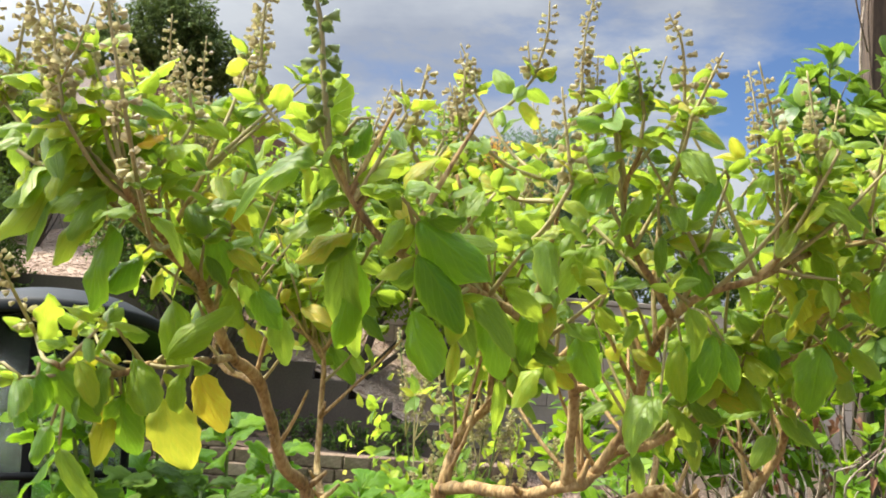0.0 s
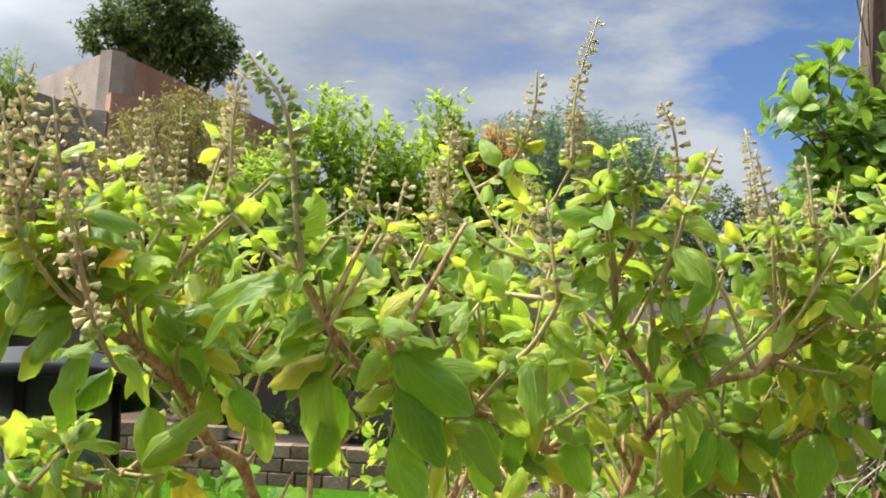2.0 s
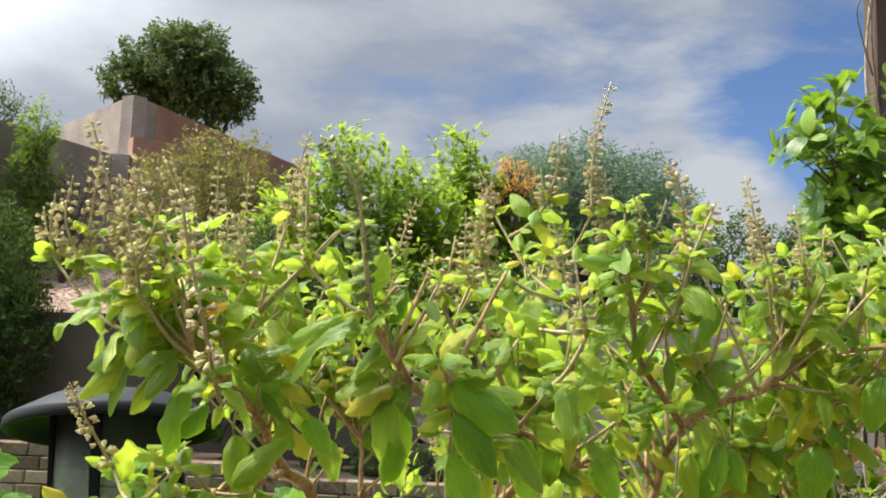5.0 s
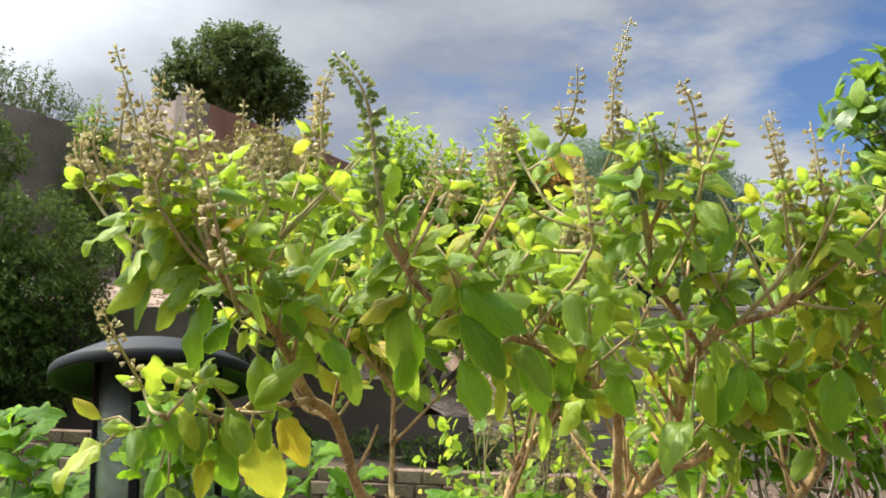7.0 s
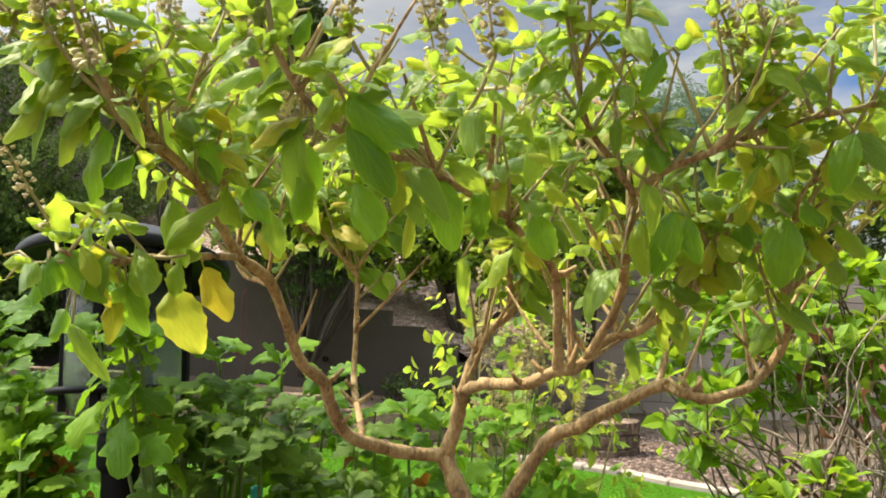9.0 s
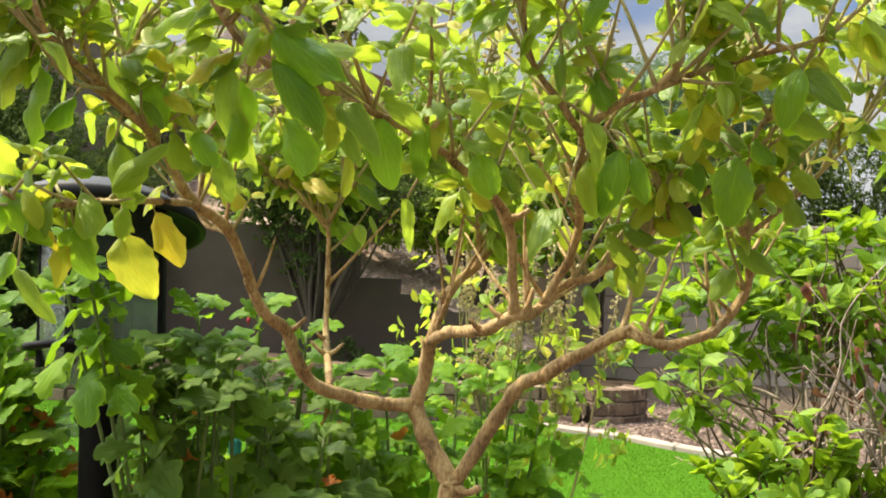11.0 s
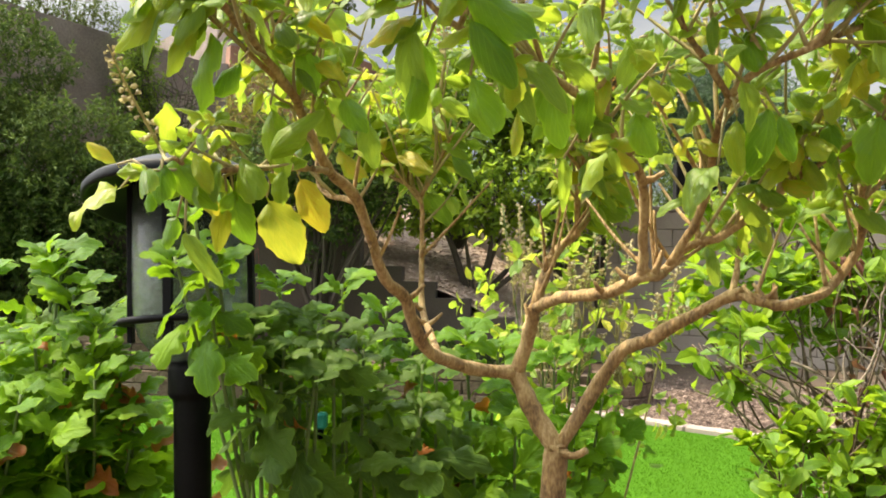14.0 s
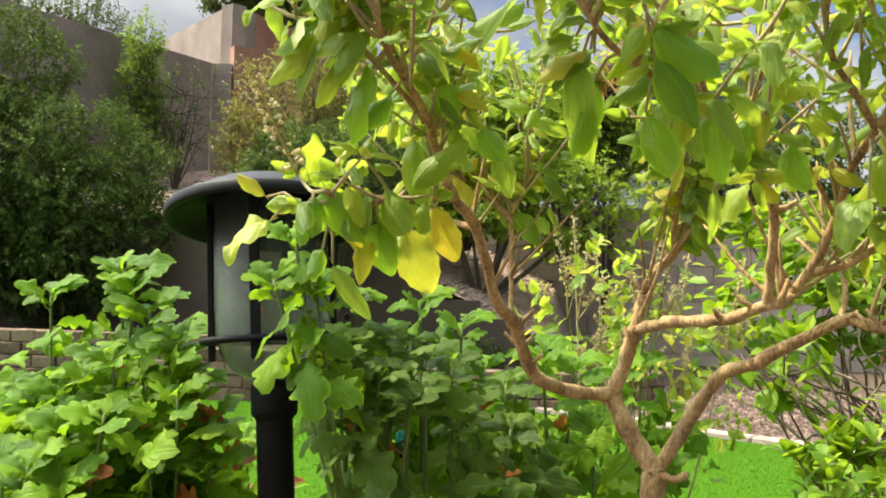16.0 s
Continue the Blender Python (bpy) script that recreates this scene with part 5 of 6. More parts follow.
branch("right_top", [(0.190, 0.882, 1.120), (0.206, 0.870, 1.137), (0.245, 0.850, 1.153), (0.280, 0.870, 1.171), (0.315, 0.885, 1.185), (0.349, 0.880, 1.193), (0.384, 0.870, 1.200)], 0.0036, 0.0021)
branch("right_fork", [(0.245, 0.850, 1.153), (0.263, 0.845, 1.175), (0.263, 0.840, 1.205)], 0.003, 0.0016)
branch("left_top", [(0.190, 0.882, 1.120), (0.167, 0.868, 1.148), (0.148, 0.860, 1.173), (0.139, 0.850, 1.210), (0.146, 0.830, 1.241)], 0.0033, 0.0018)
branch("right", [(0.058, 1.225, 0.757), (0.128, 1.221, 0.871), (0.163, 1.170, 0.898), (0.244, 1.135, 0.949), (0.265, 1.115, 0.946), (0.289, 1.104, 0.940), (0.327, 1.105, 0.951), (0.356, 1.115, 0.976), (0.370, 1.100, 1.012), (0.353, 1.050, 1.049), (0.346, 1.000, 1.092)], 0.009, 0.0028)
branch("right_far", [(0.353, 1.050, 1.049), (0.41, 1.06, 1.1), (0.46, 1.05, 1.16), (0.5, 1.03, 1.24)], 0.0028, 0.0016)
branch("right_spur", [(0.244, 1.135, 0.949), (0.256, 1.160, 0.988), (0.268, 1.216, 1.017)], 0.0042, 0.0025)
branch("right_out", [(0.352, 1.040, 1.062), (0.343, 0.970, 1.126), (0.346, 0.930, 1.143), (0.365, 0.900, 1.155)], 0.0026, 0.0017)

for name in ("left", "centre", "centre_right", "right", "front", "back"):
    line = BRANCHES[name]
    for k in range(5):
        i = rg.randrange(3, max(4, int(len(line) * 0.7)))
        way = Vector((rg.uniform(-1, 1), rg.uniform(-1, 0.4), rg.uniform(0.1, 1.0))).normalized()
        p = line[i]
        v, f = tube_data([p, p + way * 0.012, p + way * rg.uniform(0.018, 0.03) + Vector((0, 0, 0.004))], 0.004, 0.0018, 6, 0.1, rg)
        part("spur", mesh("spur", v, f, M_stem), basil)
for name, count in (("left", 5), ("centre", 5), ("centre_right", 8), ("right", 9), ("front", 5), ("right_up", 5), ("back", 4), ("centre_up", 5)):
    line = BRANCHES[name]
    for k in range(count):
        p = line[rg.randrange(int(len(line) * 0.3), len(line) - 2)]
        way = Vector((rg.uniform(-0.8, 0.8), rg.uniform(-0.5, 0.6), rg.uniform(0.3, 1.0))).normalized()
        L = rg.uniform(0.05, 0.12)
        bend = Vector((rg.uniform(-0.2, 0.2), rg.uniform(-0.2, 0.2), 0.15)) * L
        v, f = tube_data(smooth_line([p, p + way * L * 0.5 + bend * 0.3, p + way * L + bend], 5), 0.0026, 0.0012, 6, 0.08, rg)
        part("twig", mesh("twig", v, f, M_stem), basil)
near_leaves, far_leaves, twig_points = [], [], []


def twig(points, r0=0.0021, r1=0.001, first=0.24, pairs=4, size=0.046, droop=0.35, mat=None):
    """A thin shoot with opposite pairs of leaves."""
    line = smooth_line(points, 5)
    v, f = tube_data(line, r0, r1, 6, 0.03, rg)
    part("twig", mesh("twig", v, f, mat or M_twig), basil)
    twig_points.extend(line)
    turn = rg.uniform(0, 3.14)
    for i in range(pairs):
        t = first + (1 - first) * (i + 0.6) / pairs
        k = min(int(t * (len(line) - 1)), len(line) - 2)
        d = (line[k + 1] - line[k]).normalized()
        u = d.cross(Vector((0.2, 0.1, 1))).normalized()
        w = d.cross(u)
        turn += 1.57 + rg.uniform(-0.3, 0.3)
        for sgn in (1, -1):
            if rg.random() < 0.36:
                continue
            out = (u * math.cos(turn) + w * math.sin(turn)) * sgn
            way = out + d * rg.uniform(0.1, 0.6) + Vector((0, 0, -droop * rg.uniform(0.2, 1.6)))
            up = d * 0.3 + Vector((-0.5, -0.35, 0.65)) + Vector((rg.uniform(-0.8, 0.8), rg.uniform(-0.8, 0.6), rg.uniform(-0.3, 0.3)))
            s = min(size * 0.92 * rg.uniform(0.6, 1.2) * (1.08 - 0.5 * t), 0.03 + 0.028 * line[k].y)
            bunch = near_leaves if line[k].y < 1.02 else far_leaves
            bunch.append((line[k].copy(), way, up, s))
            if rg.random() < 0.14:
                bunch.append((line[k].copy(), out * 0.6 + d * rg.uniform(0.4, 1.2) + Vector((rg.uniform(-0.5, 0.5), rg.uniform(-0.5, 0.5), 0.2)), up, s * rg.uniform(0.35, 0.6)))
    tip, d = line[-1], (line[-1] - line[-2]).normalized()
    for j in range(4):
        a = turn + j * 1.57
        side = Vector((math.cos(a), math.sin(a), 0))
        (near_leaves if tip.y < 1.02 else far_leaves).append((tip.copy(), d * rg.uniform(0.6, 1.1) + side * 0.7, d + side * -0.6, size * rg.uniform(0.25, 0.5)))


def shoots(name, lo, hi, count, length, pairs=4, size=0.048, lift=0.9, droop=0.25, bias=(0, 0, 0)):
    line = BRANCHES[name]
    for i in range(count):
        t = lo + (hi - lo) * (i + rg.random()) / count
        k = min(int(t * (len(line) - 1)), len(line) - 2)
        p = line[k]
        d = (line[k + 1] - line[k]).normalized()
        way = d * 0.5 + Vector((rg.uniform(-1, 1), rg.uniform(-1, 1), lift + rg.uniform(-0.3, 0.3))) + Vector(bias)
        way.normalize()
        L = length * rg.uniform(0.6, 1.25)
        bend = Vector((rg.uniform(-0.2, 0.2), rg.uniform(-0.2, 0.2), 0.15)) * L
        twig([p, p + way * L * 0.5 + bend * 0.3, p + way * L + bend], pairs=pairs, size=size, droop=droop)


shoots("left", 0.62, 1.0, 7, 0.08, 3, 0.05)
shoots("left", 0.45, 0.8, 4, 0.06, 2, 0.048, lift=0.2, droop=0.6)
shoots("left_strand", 0.15, 1.0, 5, 0.06, 3, 0.05, lift=0.6, droop=0.4)
shoots("left_inner", 0.15, 1.0, 6, 0.08, 3, 0.05, lift=0.7)
shoots("left_back", 0.2, 1.0, 7, 0.1, 4, 0.05, lift=0.5)
shoots("left_low", 0.3, 0.95, 5, 0.045, 2, 0.05, lift=0.5, droop=0.6)
shoots("left_low", 0.3, 0.95, 5, 0.04, 2, 0.05, lift=-0.3, droop=1.0)
shoots("front", 0.25, 0.7, 8, 0.1, 3, 0.048, lift=0.7, droop=0.4)
shoots("front", 0.3, 0.7, 4, 0.05, 2, 0.048, lift=-0.3, droop=0.9)
shoots("front", 0.7, 1.0, 4, 0.06, 2, 0.04, lift=0.6, droop=0.5)
shoots("centre_up", 0.2, 1.0, 10, 0.14, 4, 0.05)
shoots("centre", 0.8, 1.0, 5, 0.13, 4, 0.05)
shoots("centre_right", 0.66, 1.0, 8, 0.13, 4, 0.05)
shoots("right_up", 0.3, 1.0, 5, 0.1, 3, 0.048, droop=0.4)
shoots("right_top", 0.05, 1.0, 9, 0.1, 4, 0.048, droop=0.3)
shoots("right_top", 0.05, 1.0, 5, 0.05, 2, 0.05, lift=-0.4, droop=0.9)
shoots("right_fork", 0.2, 1.0, 4, 0.06, 3, 0.045)
shoots("left_top", 0.1, 1.0, 7, 0.09, 4, 0.048)
shoots("right", 0.78, 1.0, 10, 0.13, 4, 0.05)
shoots("right_out", 0.1, 1.0, 8, 0.12, 4, 0.05)
shoots("right_spur", 0.5, 1.0, 5, 0.1, 3, 0.05)
shoots("back", 0.7, 1.0, 12, 0.13, 4, 0.05)
shoots("back", 0.5, 0.8, 5, 0.08, 3, 0.05, lift=0.2, droop=0.7)
shoots("centre_up", 0.0, 0.7, 6, 0.08, 3, 0.05, lift=0.1, droop=0.7)
shoots("centre_right", 0.6, 0.95, 4, 0.06, 2, 0.05, lift=-0.1, droop=0.8)
shoots("back_up", 0.1, 1.0, 14, 0.13, 4, 0.046)
shoots("back", 0.6, 1.0, 8, 0.15, 4, 0.046)
shoots("centre_up", 0.3, 1.0, 9, 0.17, 5, 0.046)
shoots("centre_right", 0.7, 1.0, 7, 0.17, 5, 0.046)
shoots("left_back", 0.4, 1.0, 6, 0.13, 4, 0.046)
shoots("left", 0.6, 1.0, 4, 0.07, 3, 0.05, lift=0.5, bias=(0, -0.6, 0))
shoots("front", 0.35, 0.95, 5, 0.08, 3, 0.048, lift=0.6, bias=(0, -0.4, 0))
shoots("right_top", 0.1, 1.0, 7, 0.09, 3, 0.048, lift=0.7, bias=(0, -0.5, 0))
shoots("right_far", 0.25, 1.0, 16, 0.12, 4, 0.048)


def nearest_on_branch(p):
    best = None
    for line in [*BRANCHES.values(), twig_points]:
        for q in line:
            if q.z < p.z - 0.03:
                d = (q - p).length
                if best is None or d < best[0]:
                    best = (d, q)
    return best[1]


def calyx(verts, faces, at, way, size):
    """A small open bell with five lobes."""
    d = way.normalized()
    u = d.cross(Vector((0.31, 0.52, 0.8))).normalized()
    w = d.cross(u)
    o = len(verts)
    verts.append(at)
    for k in range(5):
        a = k * 1.2566
        verts.append(at + d * size * 0.5 + (u * math.cos(a) + w * math.sin(a)) * size * 0.24)
    for k in range(5):
        a = k * 1.2566 + 0.2
        verts.append(at + d * size * rg.uniform(0.85, 1.1) + (u * math.cos(a) + w * math.sin(a)) * size * rg.uniform(0.3, 0.45))
    for k in range(5):
        j = (k + 1) % 5
        faces.append((o, o + 1 + j, o + 1 + k))
        faces.append((o + 1 + k, o + 1 + j, o + 6 + j, o + 6 + k))


def spike(points, green=0.0, size=0.0076, gap=0.0084, leaves=2, root=None, sides=None, stalk=0.0016):
    """A flower spike with whorls of calyces and a few side spikes, on a shoot from the nearest wood."""
    line = smooth_line(points, 10)
    base = line[0]
    start = Vector(root) if root else nearest_on_branch(base)
    if (start - base).length > 0.012:
        mid = start.lerp(base, 0.5) + Vector((0, 0, -0.1 * (base - start).length))
        twig([start, mid, base], 0.0019, 0.0014, 0.2, leaves + 1, 0.046, 0.25)
    v, f = tube_data(line, stalk, 0.0007, 5)
    stem = part("flower_spike", mesh("flower_spike", v, f, M_twig), basil, "green flower spike" if green > 0.5 else "dry tan flower spike")
    verts, faces, lines = [], [], [line]
    total = sum((b - a).length for a, b in zip(line, line[1:]))
    for k in range(rg.choice((0, 0, 1)) if sides is None else sides):
        p = line[int(len(line) * rg.uniform(0.05, 0.3))]
        lean = Vector((rg.choice((-1, 1)) * rg.uniform(0.25, 0.6), rg.uniform(-0.4, 0.4), 1)).normalized()
        tip = p + lean * total * rg.uniform(0.35, 0.65)
        side = smooth_line([p, p.lerp(tip, 0.5) + Vector((lean.x, lean.y, -0.2)) * 0.004, tip + Vector((0, 0, 0.004))], 7)
        sv, sf = tube_data(side, 0.0011, 0.0006, 5)
        part("side_stalk", mesh("side_stalk", sv, sf, M_twig), stem)
        lines.append(side)
    for q in lines:
        run = sum((b - a).length for a, b in zip(q, q[1:]))
        n = max(4, int(run / gap))
        for i in range(n):
            t = 0.1 + 0.9 * i / n
            x = t * (len(q) - 1)
            k = min(int(x), len(q) - 2)
            p = q[k].lerp(q[k + 1], x - k)
            d = (q[k + 1] - q[k]).normalized()
            u = d.cross(Vector((0.1, 1, 0.2))).normalized()
            w = d.cross(u)
            a0 = rg.uniform(0, 1) + (0.5 if i % 2 else 0)
            for j in range(6):
                if rg.random() < 0.3:
                    continue
                a = a0 + j * 1.047
                out = u * math.cos(a) + w * math.sin(a)
                calyx(verts, faces, p + out * 0.0022, out + d * (0.2 + 0.5 * t) + Vector((0, 0, -0.45 + rg.uniform(-0.2, 0.2))), size * (1.2 - 0.6 * t) * rg.uniform(0.6, 1.2))
    part("calyx", mesh("calyx", verts, faces, M_spike_green if green > 0.5 else M_spike), stem)


spike([(0.126, 1.000, 1.327), (0.127, 0.998, 1.396), (0.144, 0.996, 1.469)])
spike([(0.176, 0.820, 1.253), (0.168, 0.805, 1.312), (0.155, 0.800, 1.338)], size=0.008)
spike([(0.172, 0.790, 1.257), (0.183, 0.780, 1.287), (0.189, 0.777, 1.303)], size=0.0074)
spike([(0.263, 0.840, 1.228), (0.240, 0.810, 1.262), (0.224, 0.803, 1.308)])
spike([(0.145, 0.820, 1.267), (0.134, 0.800, 1.291), (0.126, 0.795, 1.309)], 1.0, 0.007, 0.007)
spike([(0.025, 0.980, 1.319), (0.018, 0.980, 1.344), (0.007, 0.980, 1.366)])
spike([(0.074, 0.950, 1.328), (0.083, 0.940, 1.366), (0.082, 0.930, 1.394)])
spike([(-0.025, 0.730, 1.206), (-0.021, 0.720, 1.238), (-0.018, 0.720, 1.259)])
spike([(-0.075, 0.712, 1.197), (-0.082, 0.710, 1.240), (-0.088, 0.710, 1.281), (-0.098, 0.710, 1.305), (-0.119, 0.715, 1.329)], 1.0, 0.0098, 0.0085, root=(-0.075, 0.712, 1.197), sides=0, stalk=0.0026)
spike([(-0.173, 0.660, 1.157), (-0.173, 0.630, 1.186), (-0.184, 0.620, 1.236), (-0.189, 0.615, 1.271)], size=0.0074, root=(-0.198, 0.83, 1.142))
spike([(-0.263, 0.750, 1.228), (-0.274, 0.750, 1.266), (-0.290, 0.750, 1.312), (-0.302, 0.750, 1.346)], root=(-0.21, 0.775, 1.162))
spike([(-0.238, 0.750, 1.240), (-0.252, 0.750, 1.267), (-0.269, 0.750, 1.306)], root=(-0.212, 0.75, 1.175))
spike([(-0.318, 0.800, 1.232), (-0.335, 0.800, 1.273), (-0.332, 0.800, 1.310)], root=(-0.243, 0.78, 1.174))
spike([(-0.170, 0.900, 1.267), (-0.169, 0.900, 1.325), (-0.154, 0.900, 1.379)])
spike([(-0.228, 0.900, 1.255), (-0.226, 0.900, 1.277), (-0.230, 0.900, 1.306)])
spike([(0.290, 0.850, 1.225), (0.299, 0.850, 1.257), (0.306, 0.850, 1.299)])
spike([(0.142, 1.000, 1.282), (0.141, 1.000, 1.324), (0.140, 1.000, 1.373)])
spike([(-0.349, 0.820, 1.242), (-0.355, 0.820, 1.267), (-0.354, 0.820, 1.298)], root=(-0.256, 0.77, 1.178))
spike([(-0.295, 0.845, 1.070), (-0.311, 0.816, 1.113), (-0.315, 0.787, 1.142)], root=(-0.258, 0.79, 1.052))

spike([(0.279, 0.820, 1.227), (0.274, 0.820, 1.268), (0.267, 0.820, 1.310)], sides=1)
spike([(-0.243, 0.720, 1.207), (-0.252, 0.720, 1.244), (-0.265, 0.720, 1.296)], sides=1, root=(-0.21, 0.775, 1.162))
spike([(-0.184, 0.800, 1.227), (-0.191, 0.800, 1.259), (-0.201, 0.800, 1.286)])
spike([(-0.129, 0.760, 1.236), (-0.133, 0.760, 1.281), (-0.132, 0.760, 1.324)])
spike([(0.078, 0.720, 1.189), (0.073, 0.720, 1.219), (0.068, 0.720, 1.251)])
spike([(0.015, 0.900, 1.265), (0.011, 0.900, 1.297), (0.012, 0.900, 1.330)])

for k in range(12):
    x = rg.uniform(-0.3, 0.4)
    y = rg.uniform(0.85, 1.3)
    z = 1.2 + 0.1 * rg.random() + 0.06 * (y - 0.9)
    L = rg.uniform(0.06, 0.13)
    sx = rg.uniform(-0.03, 0.03)
    spike([(x, y, z), (x + sx * 0.4, y, z + L * 0.5), (x + sx, y + rg.uniform(-0.02, 0.02), z + L)], size=rg.uniform(0.0066, 0.008), leaves=2)

for k in range(3):
    x = rg.uniform(-0.37, -0.14)
    y = rg.uniform(0.8, 1.0)
    z = 1.2 + 0.06 * rg.random()
    L = rg.uniform(0.07, 0.13)
    sx = rg.uniform(-0.04, 0.015)
    spike([(x, y, z), (x + sx * 0.4, y, z + L * 0.5), (x + sx, y + rg.uniform(-0.02, 0.02), z + L)], size=rg.uniform(0.0066, 0.008), leaves=1)


def leaf_at(root, tip, wide, yellow=False):
    """A single leaf that hangs or stands out, on a stalk from the nearest branch."""
    root, tip = Vector(root), Vector(tip)
    hang = (root.z - tip.z) > 0.6 * (tip - root).length
    face = Vector((rg.uniform(-0.5, 0.3), -1, rg.uniform(0.1, 0.5))) if hang else Vector((rg.uniform(-0.4, 0.2), rg.uniform(-0.9, -0.3), 1))
    way = (tip - root).normalized()
    put_leaf("leaf", rg.choice(YELLOW_LEAVES if yellow else OLD_LEAVES if hang and rg.random() < 0.75 else BASIL_LEAVES), basil, aim(root - way * (tip - root).length * 0.12, way, face, (tip - root).length / 1.06, wide * (0.86 if hang and not yellow else 1.0)))
    stem_at = min((q for line in [*BRANCHES.values(), twig_points] for q in line), key=lambda q: (q - root).length)
    if (stem_at - root).length > 0.006:
        v, f = tube_data([stem_at, stem_at.lerp(root, 0.5) + Vector((0, 0, 0.006)), root], 0.0016, 0.001, 5)
        part("twig", mesh("twig", v, f, M_twig), basil)


leaf_at((-0.018, 0.700, 1.157), (0.026, 0.688, 1.119), 1.0)
leaf_at((-0.016, 0.700, 1.135), (0.018, 0.688, 1.098), 1.0)
leaf_at((-0.018, 0.730, 1.104), (-0.006, 0.718, 1.059), 1.1)
leaf_at((0.016, 0.770, 1.112), (0.015, 0.758, 1.085), 1.3)
leaf_at((0.037, 0.785, 1.117), (0.047, 0.773, 1.065), 1.15)
leaf_at((0.067, 0.810, 1.116), (0.073, 0.798, 1.078), 1.0)
leaf_at((0.107, 0.832, 1.100), (0.118, 0.820, 1.062), 1.25)
leaf_at((0.177, 0.860, 1.059), (0.137, 0.840, 1.038), 1.3)
leaf_at((0.015, 0.790, 1.090), (0.016, 0.778, 1.062), 0.7)
leaf_at((0.051, 0.850, 1.062), (0.055, 0.838, 1.031), 0.8)
leaf_at((0.194, 0.870, 1.101), (0.188, 0.858, 1.062), 1.1)
leaf_at((0.218, 0.870, 1.108), (0.218, 0.858, 1.057), 1.0)
leaf_at((0.231, 0.880, 1.104), (0.233, 0.868, 1.067), 1.0)
leaf_at((0.209, 0.880, 1.103), (0.206, 0.868, 1.062), 1.1)
leaf_at((0.319, 0.900, 1.108), (0.305, 0.888, 1.055), 1.35)
leaf_at((0.334, 0.920, 1.126), (0.348, 0.908, 1.103), 1.3)
leaf_at((0.354, 0.850, 1.171), (0.332, 0.838, 1.130), 1.1)
leaf_at((0.198, 0.860, 1.171), (0.205, 0.848, 1.137), 1.3)
leaf_at((0.170, 0.850, 1.182), (0.167, 0.838, 1.154), 0.7)
leaf_at((0.131, 0.850, 1.218), (0.096, 0.820, 1.206), 1.0)
leaf_at((0.204, 0.820, 1.222), (0.186, 0.808, 1.196), 0.9)
leaf_at((-0.079, 0.710, 1.186), (-0.126, 0.698, 1.185), 0.9)
leaf_at((-0.067, 0.730, 1.158), (-0.101, 0.718, 1.150), 1.0)
leaf_at((-0.062, 0.745, 1.146), (-0.070, 0.733, 1.082), 0.85)
leaf_at((-0.102, 0.800, 1.200), (-0.145, 0.788, 1.201), 0.8)
leaf_at((-0.226, 0.780, 1.191), (-0.285, 0.740, 1.185), 0.85)
leaf_at((-0.256, 0.770, 1.186), (-0.297, 0.758, 1.167), 0.9)
leaf_at((-0.236, 0.780, 1.156), (-0.267, 0.768, 1.131), 1.1)
leaf_at((-0.221, 0.780, 1.146), (-0.249, 0.768, 1.100), 1.0)
leaf_at((-0.209, 0.800, 1.132), (-0.237, 0.788, 1.106), 1.0)
leaf_at((-0.204, 0.770, 1.172), (-0.213, 0.758, 1.193), 0.9)
leaf_at((-0.196, 0.780, 1.166), (-0.183, 0.768, 1.197), 0.9)
leaf_at((-0.138, 0.820, 1.180), (-0.175, 0.808, 1.170), 0.8)
leaf_at((-0.268, 0.790, 1.049), (-0.265, 0.778, 1.016), 1.2)
leaf_at((-0.261, 0.800, 1.055), (-0.242, 0.788, 1.013), 1.1)
leaf_at((-0.266, 0.820, 1.007), (-0.277, 0.808, 0.984), 1.1)
leaf_at((-0.199, 0.850, 1.106), (-0.184, 0.838, 1.050), 0.9)
leaf_at((-0.141, 0.880, 1.119), (-0.127, 0.868, 1.086), 1.2)
leaf_at((-0.125, 0.900, 1.102), (-0.119, 0.888, 1.064), 1.2)
leaf_at((-0.176, 0.860, 1.159), (-0.158, 0.848, 1.128), 1.2)
leaf_at((-0.301, 0.790, 1.028), (-0.336, 0.765, 1.006), 1.05)
leaf_at((-0.305, 0.790, 1.046), (-0.319, 0.778, 1.066), 0.9)
leaf_at((-0.279, 0.790, 1.025), (-0.277, 0.778, 1.008), 1.0)
leaf_at((-0.255, 0.810, 0.995), (-0.227, 0.798, 0.954), 0.7)
leaf_at((-0.052, 0.720, 1.221), (-0.066, 0.708, 1.196), 0.8)
leaf_at((-0.004, 0.800, 1.230), (-0.012, 0.788, 1.242), 0.8)
leaf_at((-0.002, 0.800, 1.226), (0.020, 0.788, 1.234), 0.9)
leaf_at((0.030, 0.820, 1.196), (0.011, 0.808, 1.207), 1.0)
leaf_at((0.121, 0.880, 1.172), (0.095, 0.868, 1.138), 1.1)
leaf_at((0.162, 0.850, 1.215), (0.130, 0.838, 1.195), 0.9)
leaf_at((0.185, 0.840, 1.222), (0.188, 0.828, 1.232), 0.8)
leaf_at((0.257, 0.850, 1.217), (0.276, 0.838, 1.232), 0.9)
leaf_at((0.331, 0.860, 1.244), (0.304, 0.848, 1.269), 1.0)
leaf_at((0.336, 0.860, 1.241), (0.351, 0.848, 1.264), 0.8)
leaf_at((0.346, 0.870, 1.224), (0.380, 0.858, 1.234), 0.9)
leaf_at((0.322, 0.880, 1.207), (0.279, 0.868, 1.206), 1.0)
leaf_at((0.285, 0.930, 1.106), (0.288, 0.918, 1.076), 1.2)
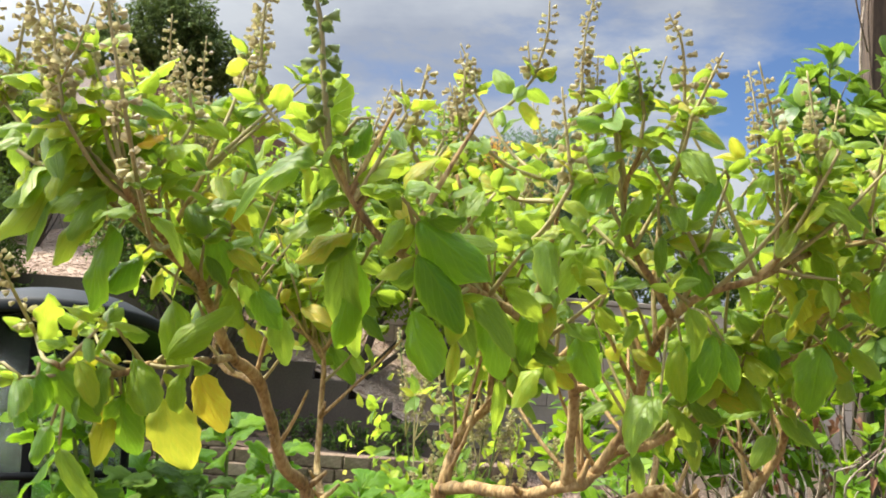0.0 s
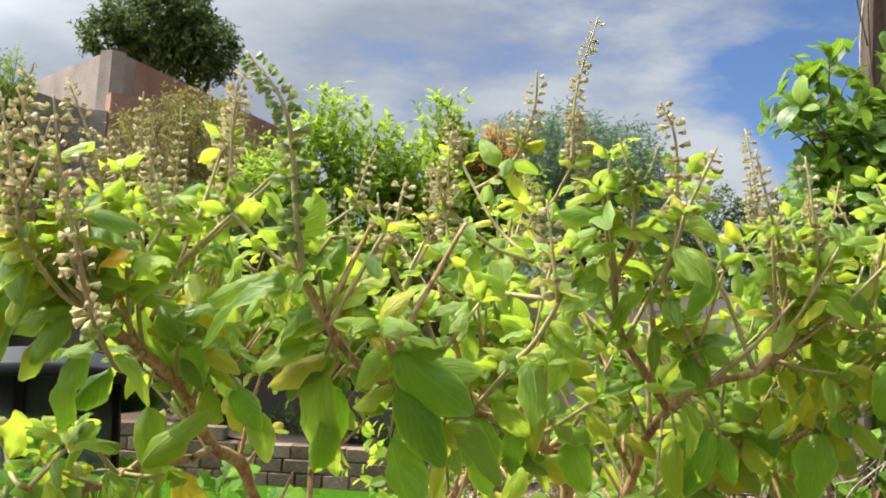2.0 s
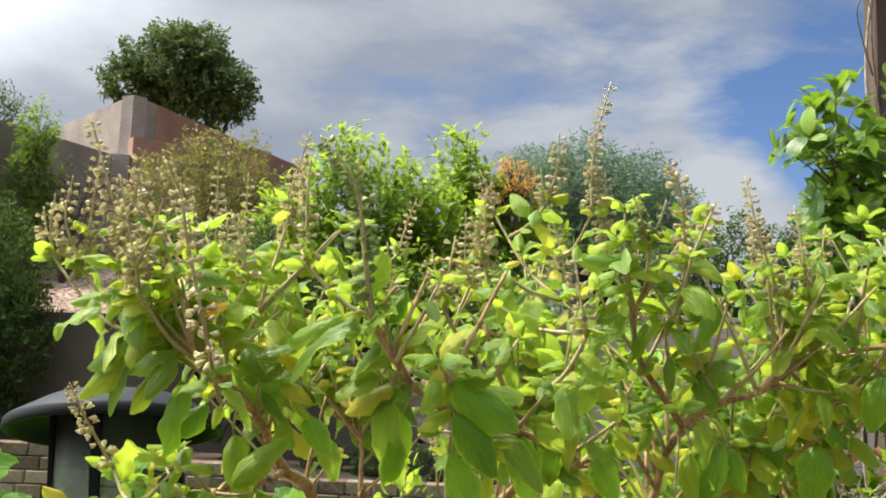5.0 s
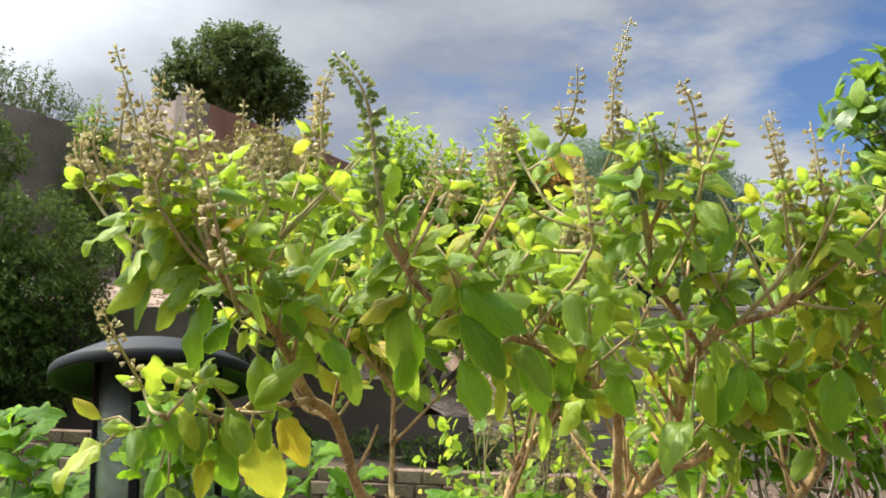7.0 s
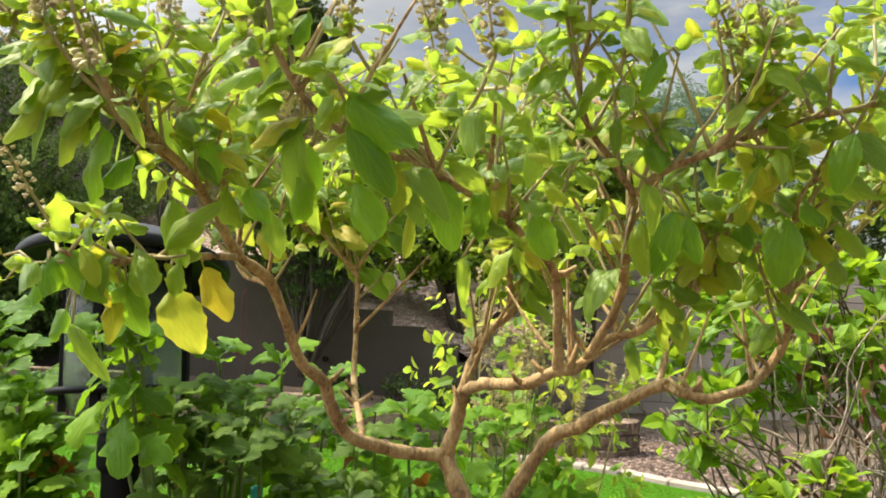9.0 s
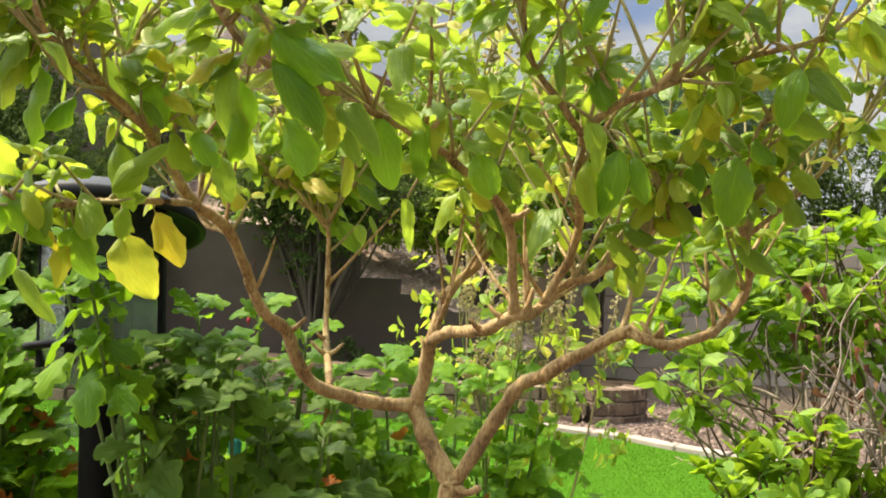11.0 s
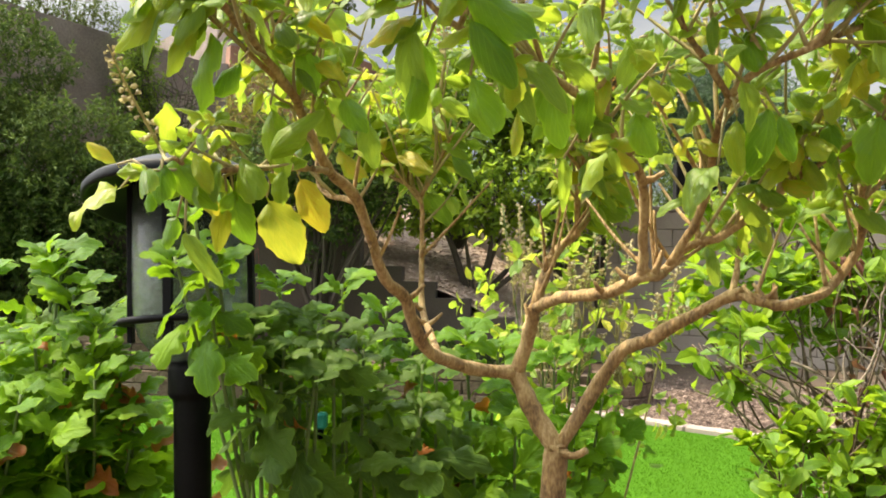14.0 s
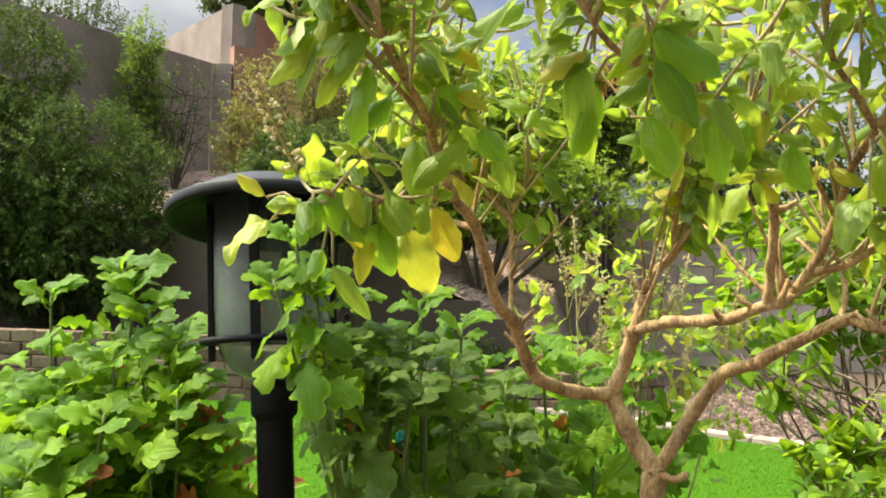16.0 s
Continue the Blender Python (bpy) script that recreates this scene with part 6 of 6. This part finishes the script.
leaf_at((0.265, 0.860, 1.155), (0.297, 0.848, 1.120), 0.8, True)
leaf_at((0.130, 0.830, 1.257), (0.094, 0.818, 1.270), 0.9)
leaf_at((0.146, 0.830, 1.246), (0.171, 0.818, 1.254), 0.9)
leaf_at((0.130, 0.850, 1.222), (0.095, 0.838, 1.209), 0.9)
leaf_at((-0.056, 0.740, 1.151), (-0.093, 0.728, 1.142), 0.9)
leaf_at((-0.282, 0.780, 1.213), (-0.312, 0.768, 1.214), 0.9)
leaf_at((-0.284, 0.770, 1.202), (-0.322, 0.758, 1.188), 0.8)
leaf_at((-0.252, 0.770, 1.171), (-0.284, 0.750, 1.146), 0.9)
leaf_at((-0.221, 0.760, 1.170), (-0.261, 0.748, 1.168), 1.0)
leaf_at((-0.245, 0.780, 1.223), (-0.250, 0.768, 1.240), 0.9)
leaf_at((0.344, 0.870, 1.247), (0.310, 0.858, 1.264), 0.9)
leaf_at((-0.053, 0.750, 1.152), (-0.087, 0.738, 1.133), 0.9)
leaf_at((-0.052, 0.750, 1.131), (-0.068, 0.738, 1.080), 0.8)
leaf_at((-0.212, 0.890, 1.030), (-0.183, 0.890, 0.973), 1.12, True)
leaf_at((-0.188, 0.905, 1.052), (-0.167, 0.910, 0.999), 0.95, True)
leaf_at((-0.224, 0.835, 1.031), (-0.218, 0.830, 0.987), 1.25)
leaf_at((-0.230, 0.835, 1.030), (-0.238, 0.830, 0.979), 0.6, True)
leaf_at((-0.181, 0.830, 1.181), (-0.137, 0.818, 1.165), 0.6, True)
leaf_at((0.315, 0.870, 1.149), (0.271, 0.858, 1.123), 0.9, True)
BARE = [q for name in ("right_top", "right_up", "left_top", "right_fork", "left") for q in BRANCHES[name]]


def before_wood(p):
    """Leaves are sparse right before the bare wood."""
    return any(0.0 < q.y - p.y < 0.3 and math.hypot(p.x - q.x, p.z - q.z) < 0.026 for q in BARE)


near_leaves = [q for q in near_leaves if rg.random() > 0.75 or not before_wood(q[0] + q[1].normalized() * q[3] * 0.6)]
near_leaves.sort(key=lambda q: q[0].y - 8 * q[3])
for p, way, up, s in near_leaves[:220]:
    me = rg.choice(YELLOW_LEAVES) if rg.random() < 0.02 else rg.choice(BASIL_LEAVES)
    put_leaf("leaf", me, basil, aim(p, way, up, s, rg.uniform(0.82, 1.1)))
rest = near_leaves[220:] + far_leaves
for k in range(4):
    some = rest[k::4]
    leaf_cloud("foliage", [q[0] for q in some], [q[1] for q in some], [q[2] for q in some], [q[3] for q in some], M_basil_small, basil, 0.95, like=BASIL_LEAVES[3 + 4 * k])

# ---- small things ----
stake = thing("plant_stake", (-0.285, 1.43, 0), "thin black plant stake with a teal clip", "plant stake")
rod("rod", [(-0.285, 1.43, -0.03), (-0.285, 1.43, 0.4), (-0.287, 1.43, 0.74)], 0.005, 0.005, M_black, stake, segs=8)
clip_v, clip_f = block_data(-0.293, 1.421, 0.735, -0.277, 1.439, 0.76, 0.004)
part("clip", mesh("clip", clip_v, clip_f, M_teal, smooth=False), stake, "teal plastic clip")
for x, z in ((-3.87, 0.58), (-1.8, 0.62)):
    weep = tagged(new("weep_pipe", lathe("weep_pipe", [(0.016, 0.0), (0.016, 0.03), (0.024, 0.03), (0.024, 0.0)], M_black, closed=True, segs=20)), "small dark drain pipe end in the retaining wall", "drain pipe", "drain pipes in the wall")
    weep.matrix_basis = Matrix.Translation((x, 8.305, z)) @ Matrix.Rotation(radians(90), 4, "X")
pod = thing("red_flower_stem", (-2.55, 8.15, 0.4), "thin drooping stem ending in a red bud", "flower")
rod("stem", [(-2.5, 8.2, 0.38), (-2.53, 8.18, 1.15), (-2.547, 8.15, 1.18), (-2.552, 8.13, 1.1), (-2.552, 8.13, 0.68)], 0.004, 0.003, M_redstem, pod, segs=6)
part("bud", lathe("bud", [(0.003, 0.03), (0.014, 0.02), (0.018, 0.0), (0.012, -0.025), (0.002, -0.035)], M_redbud, segs=14), pod).matrix_basis = Matrix.Translation((-2.552, 8.13, 0.66))
dark_box = thing("black_box", (1.81, 11.1, 0), "plain black box standing behind the grey wall", "box")
part("body", box("body", 1.58, 10.98, 0.0, 2.04, 11.3, 2.42, M_black, 0.01), dark_box)

# ---- smaller pale basil behind ----
lime = thing("small_basil", (0.12, 1.95, 0), "small lime-green basil with pale flower stalks", "basil plant")
rs = np.random.RandomState(81)
for k in range(14):
    a, b = Vector((0.04 + rg.uniform(-0.02, 0.02), 1.95, 0.0)), Vector((rg.uniform(-0.1, 0.3), rg.uniform(1.8, 2.1), rg.uniform(0.9, 1.14)))
    mid = a.lerp(b, 0.55) + Vector((rg.uniform(-0.03, 0.03), 0, 0.02))
    rod("stem", [a, mid, b], 0.003, 0.0013, M_greenstem if k % 2 else M_twig, lime, segs=6)
    for side in range(3):
        verts, faces = [], []
        tip = b if side == 0 else mid.lerp(b, 0.6) + Vector((rg.uniform(-0.06, 0.06), rg.uniform(-0.04, 0.04), rg.uniform(0.05, 0.12)))
        low = mid.lerp(b, 0.55)
        if side:
            rod("stem", [low, low.lerp(tip, 0.5) + Vector((0, 0, -0.006)), tip], 0.0016, 0.001, M_twig, lime, segs=5)
        for i in range(36):
            p = low.lerp(tip, 0.35 + 0.65 * i / 36) + Vector((rg.uniform(-0.004, 0.004), rg.uniform(-0.004, 0.004), 0))
            calyx(verts, faces, p, Vector((rg.uniform(-1, 1), rg.uniform(-1, 1), 0.2)), 0.009)
        part("flower_spike", mesh("flower_spike", verts, faces, M_spike), lime)
at, way, up, root, grow = tuft_leaves(rs, [(0.1, 1.95, 0.85, 0.16, 0.15, 0.16), (0.18, 1.9, 0.78, 0.12, 0.12, 0.12), (0.0, 1.95, 0.95, 0.1, 0.12, 0.1)], 90, 6, 0.08, 0.3)
leaf_cloud("foliage", at, way, up, 0.029 * (0.6 + 0.7 * rs.random(len(at))), M_basil_small, lime, 0.6, 0.25, full=True)
